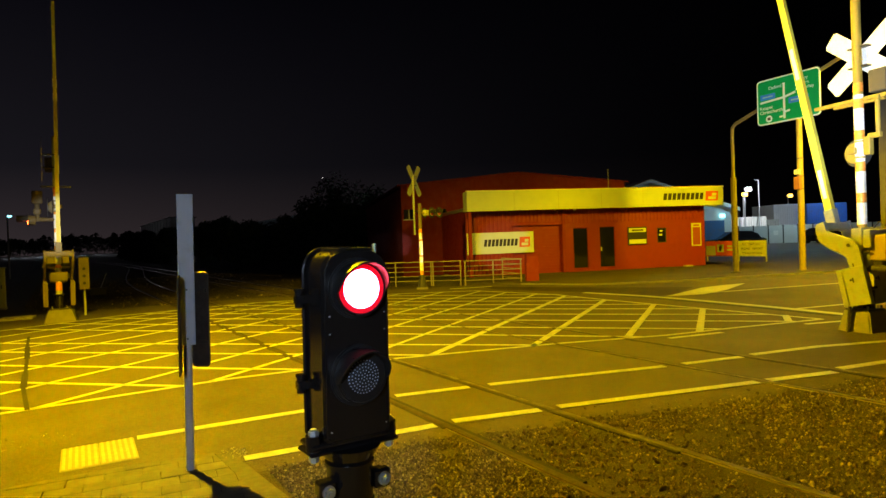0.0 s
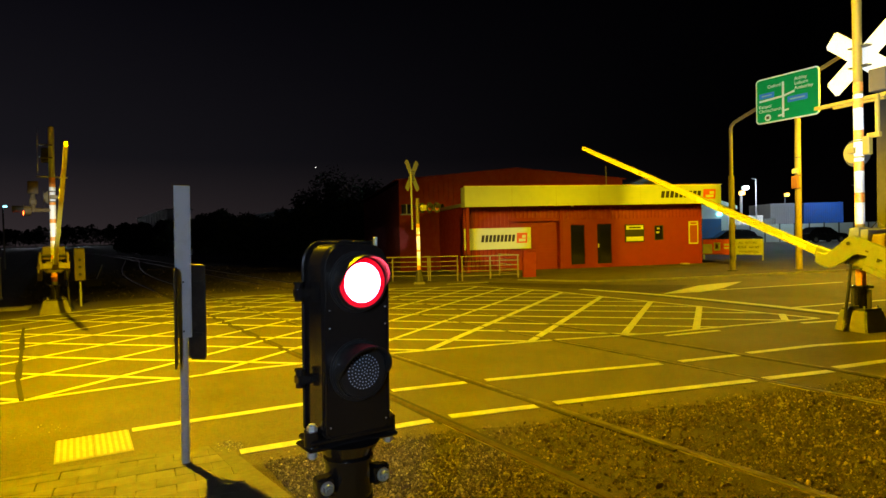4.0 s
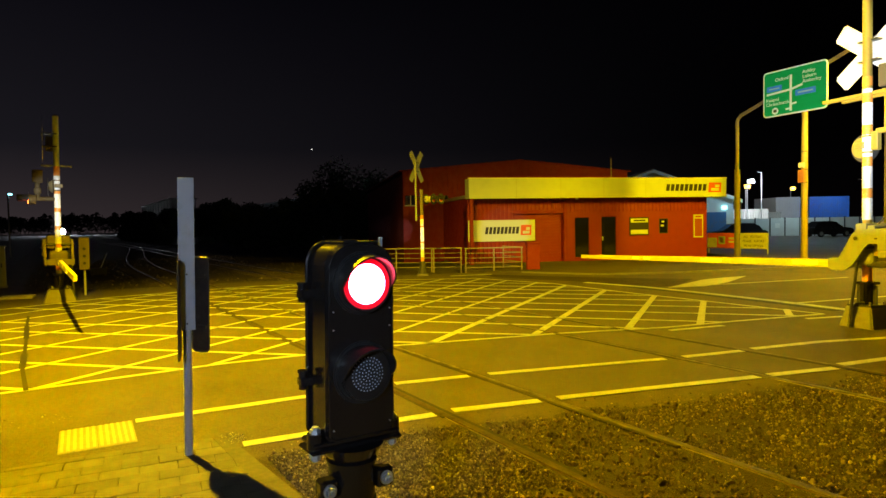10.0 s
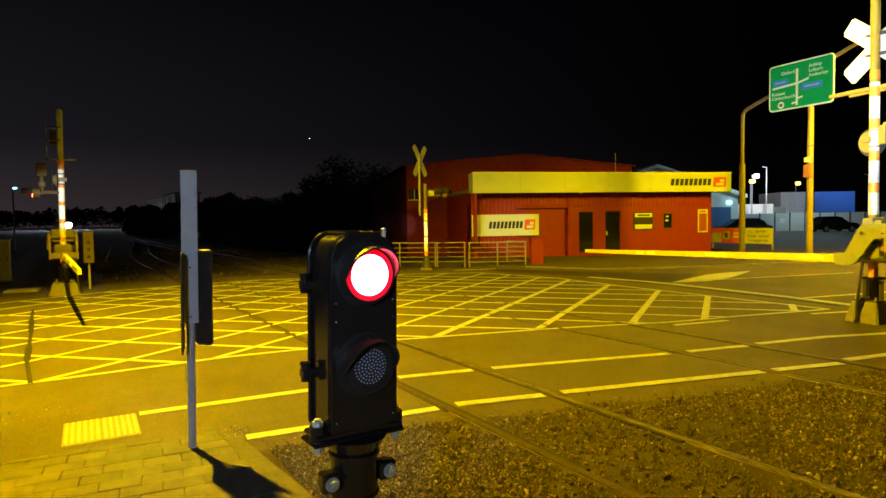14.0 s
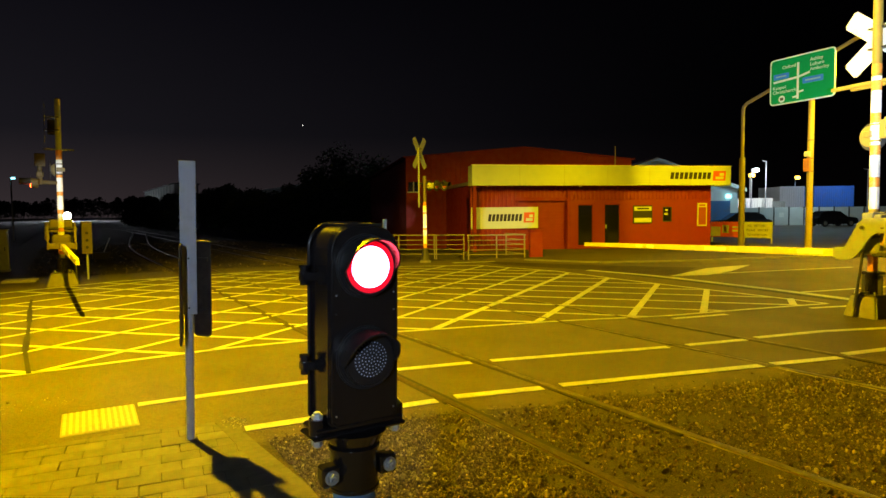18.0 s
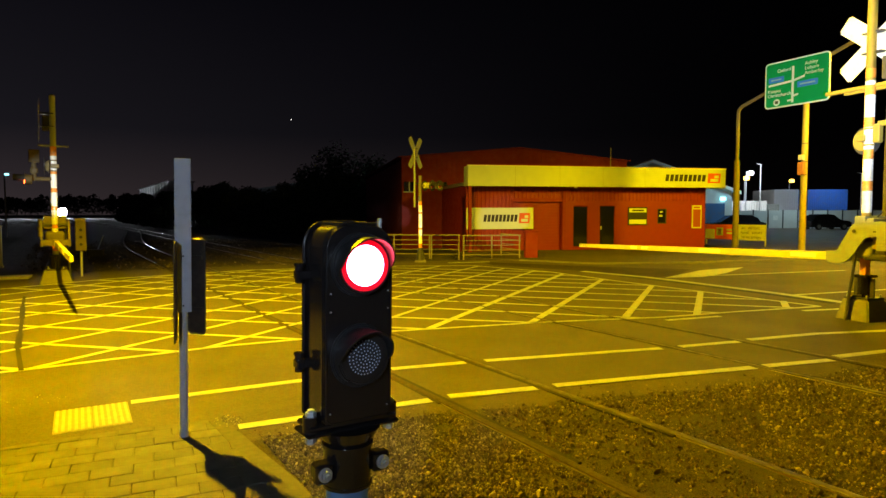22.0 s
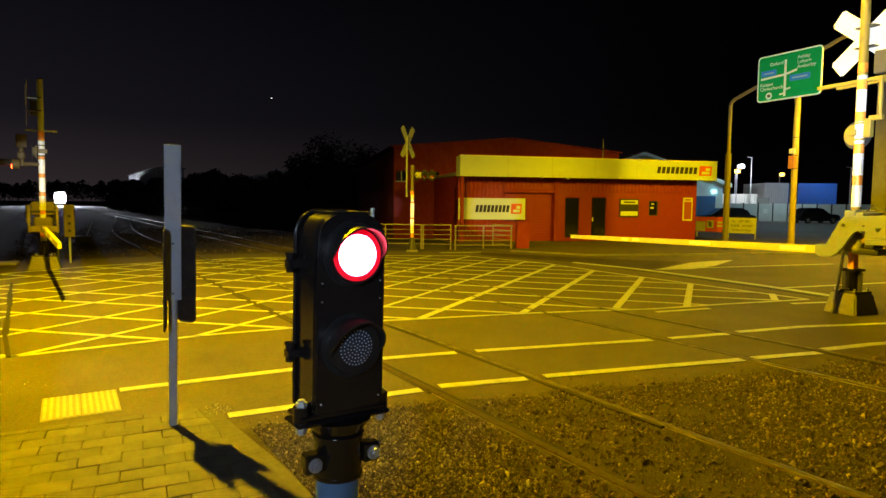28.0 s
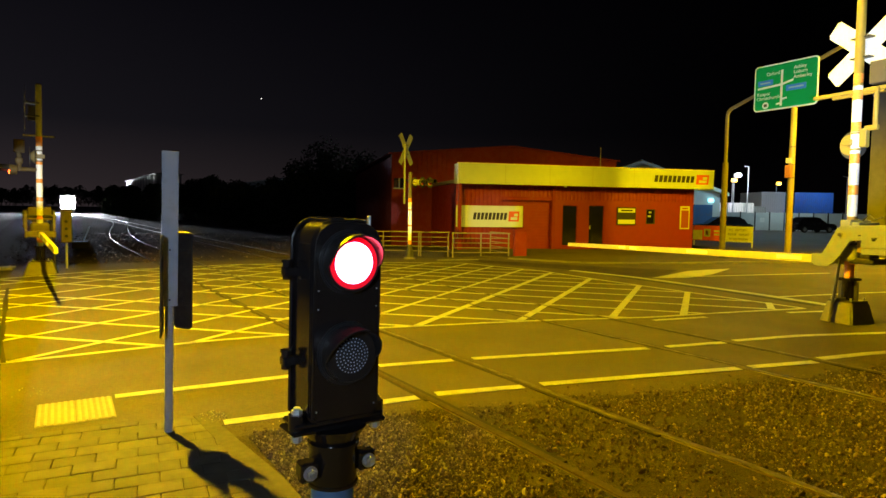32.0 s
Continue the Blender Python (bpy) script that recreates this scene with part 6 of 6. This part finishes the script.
def edge_y(x):
    """The near edge of the road at x."""
    for (x0, y0), (x1, y1) in zip(NEAR, NEAR[1:]):
        if x0 <= x <= x1:
            return y0 + (y1 - y0) * (x - x0) / (x1 - x0)
    return 5.1


def near_gravel():
    x = rs.uniform(1.33, 9.5)
    y = rs.uniform(1.7, 5.1)
    if x > 2.6 and rs.random() > 0.60 + 0.8 * noise.noise((x * 1.5, y * 2.2, 0.3)) + 0.8 * noise.noise((x * 5, y * 6, 1.7)):
        return None
    d = edge_y(x) - y
    if d < 0.0 or (d < 0.5 and rs.random() > 0.04 + max(0.0, d - 0.2) * 2.2):
        return None
    if min(abs(x - r) for r in (X_A, X_B, X_C, X_D)) < 0.06:
        return None
    if 3.09 < x < 4.1 and rs.random() < 0.45:
        return None
    return x, y


stones("ballast_stones", 50000, near_gravel, lambda: min(0.032, rs.lognormvariate(-5.2, 0.6)), "scattered angular brown ballast stones", -0.012)


def coarse_gravel():
    x, y = rs.uniform(1.4, 9.5), rs.uniform(1.7, 4.9)
    if edge_y(x) - y < 0.5 or rs.random() > (0.9 if x > 5.2 else 0.35):
        return None
    return None if min(abs(x - r) for r in (X_A, X_B, X_C, X_D)) < 0.07 else (x, y)


def close_gravel():
    p = near_gravel()
    return p if p and p[1] > 2.0 and (p[0] < 2.9 or rs.random() < 0.10) and p[0] < 5.0 else None


stones("ballast_stones", 30000, close_gravel, lambda: min(0.020, rs.lognormvariate(-5.0, 0.38)), "fine angular stone chips before the road", -0.006)
stones("ballast_stones", 5200, coarse_gravel, lambda: min(0.034, rs.lognormvariate(-4.45, 0.36)), "coarser pale ballast stones on the gravel", -0.008)


def broken_corner():
    a, r = rs.uniform(0, 6.28), 0.16 * math.sqrt(rs.random())
    return 1.20 + r * math.cos(a) * 0.7, 5.42 + r * math.sin(a)


stones("rubble", 75, broken_corner, lambda: min(0.016, rs.lognormvariate(-5.1, 0.4)), "crumbled pale concrete at the kerb corner", 0.004, PALE_CHIP)


def road_grit():
    return rs.gauss(-0.55, 0.32), rs.gauss(7.0, 0.10)


stones("road_grit", 90, road_grit, lambda: min(0.014, rs.lognormvariate(-5.2, 0.4)), "loose pale grit on the asphalt", -0.001, PALE_CHIP)


def near_rest():
    x, y = rs.uniform(1.33, 9.0), rs.uniform(-3.0, 1.7)
    return None if min(abs(x - r) for r in (X_A, X_B, X_C, X_D)) < 0.06 else (x, y)


stones("ballast_stones", 12000, near_rest, lambda: min(0.045, rs.lognormvariate(-4.5, 0.45)), "ballast stones along the tracks behind", -0.012)


def far_gravel():
    x, y = rs.uniform(-1, 11), rs.uniform(21.5, 45)
    return None if min(abs(x - r) for r in (X_A, X_B, X_C, X_D)) < 0.06 else (x, y)


stones("ballast_stones", 2500, far_gravel, lambda: min(0.06, rs.lognormvariate(-3.6, 0.4)), "angular ballast stones beyond the road", -0.03)

# sleepers under the rails in the gravel
SLEEPER = painted("weathered_timber", (0.10, 0.075, 0.05), 0.9, 0.4, 4)
me_s = mesh_of("sleeper", box(B(), (-1.05, -0.11, -0.14), (1.05, 0.11, -0.022), 0.008), SLEEPER)
for cx in ((X_A + X_B) / 2, (X_C + X_D) / 2):
    tr = thing("sleepers", (cx, 0, 0), "weathered timber sleepers bedded in the gravel", "sleepers", kind="structure")
    for i in range(60):
        y = -4 + i * 0.65
        if 3.3 < y < 22.0:
            continue
        sl = new("sleeper", me_s)
        sl.parent = tr
        sl.location = (rs.uniform(-0.02, 0.02), y, -0.0 if y > 22 else -0.012)

# ---------------------------------------------------------------- paving blocks
PR = radians(-7.0)
pu, pv = Vector((math.cos(PR), math.sin(PR))), Vector((-math.sin(PR), math.cos(PR)))
paving = thing("block_paving", (0, 0, 0), "worn concrete block paving of the footpath", "paving", kind="structure")
PL_, PW_ = 0.260, 0.172
blocks = []
for v_ in range(3):
    bm = box(B(), (-PL_ / 2 + 0.0015, -PW_ / 2 + 0.0015, -0.05), (PL_ / 2 - 0.0015, PW_ / 2 - 0.0015, 0.016), 0.004)
    for v in bm.verts:
        v.co += Vector((rs.uniform(-0.002, 0.002), rs.uniform(-0.002, 0.002), rs.uniform(-0.0015, 0.0015)))
    blocks.append(mesh_of("paving_block", bm, PAVER))
PAVE = [(-2.6, 5.72), (0.3, 5.62), (1.05, 5.50), (1.13, 3.95), (1.15, 2.6), (-2.6, 2.6)]


def inside(p, poly):
    c = False
    n = len(poly)
    for i in range(n):
        a, b = poly[i], poly[(i + 1) % n]
        if (a[1] > p.y) != (b[1] > p.y) and p.x < (b[0] - a[0]) * (p.y - a[1]) / (b[1] - a[1]) + a[0]:
            c = not c
    return c


EDGES = [((-2.6, 5.72), (0.3, 5.62)), ((0.3, 5.62), (1.05, 5.50)), ((1.05, 5.50), (1.14, 3.95)), ((1.14, 3.95), (1.16, 2.6))]


def overhang(c, s=1.0):
    """Corners of a block at c, in plan."""
    return [c + pu * (a * PL_ / 2) + pv * (b * PW_ / 2) for a in (-s, s) for b in (-s, s)]


count = 0
for r_ in range(-20, 8):
    for c_ in range(-16, 8):
        p = Vector((0.473, 5.22)) + pu * (c_ * PL_ + (r_ * 0.5 % 1) * PL_) + pv * (r_ * PW_)
        ins = [inside(q, PAVE) for q in overhang(p)]
        if not any(ins) or count >= 300:
            continue
        m = pose(p.x, p.y, rs.uniform(-0.003, 0.003), rs.uniform(-0.4, 0.4), rs.uniform(-0.4, 0.4), math.degrees(PR) + rs.uniform(-0.4, 0.4))
        if all(ins):
            ob = new("paving_block", blocks[count % 3])
        else:
            # a block cut along the edge of the paving
            bm = box(B(), (-PL_ / 2 + 0.0015, -PW_ / 2 + 0.0015, -0.05), (PL_ / 2 - 0.0015, PW_ / 2 - 0.0015, 0.016), 0.004)
            inv = m.inverted()
            for (ax, ay), (bx, by) in EDGES:
                n = Vector((-(by - ay), bx - ax, 0)).normalized()
                r = bmesh.ops.bisect_plane(bm, geom=bm.verts[:] + bm.edges[:] + bm.faces[:], plane_co=inv @ Vector((ax, ay, 0)), plane_no=inv.to_3x3() @ n, clear_outer=True)
                cut = [e for e in r["geom_cut"] if isinstance(e, bmesh.types.BMEdge)]
                if cut:
                    bmesh.ops.edgenet_fill(bm, edges=cut)
            if len(bm.faces) < 4:
                bm.free()
                continue
            ob = new("paving_block", mesh_of("paving_block", bm, PAVER))
        ob.parent = paving
        ob.matrix_basis = m
        count += 1

# the rest of the paving, behind and beside the standing place
PAVE_REST = [(-4.5, 5.76), (-2.6, 5.72), (-2.6, 2.6), (1.15, 2.6), (1.16, -4.0), (-4.5, -4.0)]
verts, faces = [], []
proto = box(B(), (-PL_ / 2 + 0.0015, -PW_ / 2 + 0.0015, -0.05), (PL_ / 2 - 0.0015, PW_ / 2 - 0.0015, 0.016), 0.004)
proto.verts.index_update()
pv_, pf_ = [v.co.copy() for v in proto.verts], [[v.index for v in f.verts] for f in proto.faces]
proto.free()
for r_ in range(-58, 10):
    for c_ in range(-28, 10):
        p = Vector((0.473, 5.22)) + pu * (c_ * PL_ + (r_ * 0.5 % 1) * PL_) + pv * (r_ * PW_)
        if any(inside(q, PAVE) for q in overhang(p)) or not all(inside(q, PAVE_REST) for q in overhang(p, 0.8)):
            continue
        m = pose(p.x, p.y, rs.uniform(-0.003, 0.003), rs.uniform(-0.4, 0.4), rs.uniform(-0.4, 0.4), math.degrees(PR))
        n = len(verts)
        verts += [tuple(m @ v) for v in pv_]
        faces += [[n + i for i in f] for f in pf_]
me = bpy.data.meshes.new("paving_blocks")
me.from_pydata(verts, [], faces)
me.materials.append(PAVER)
rest = new("paving_blocks", me)
rest.parent = paving
tagged(rest, "further rows of worn paving blocks", kind="stuff")


def motions():
    """Key every moving thing."""
    for ob, rows in MOVES:
        walk(ob, rows)


motions()
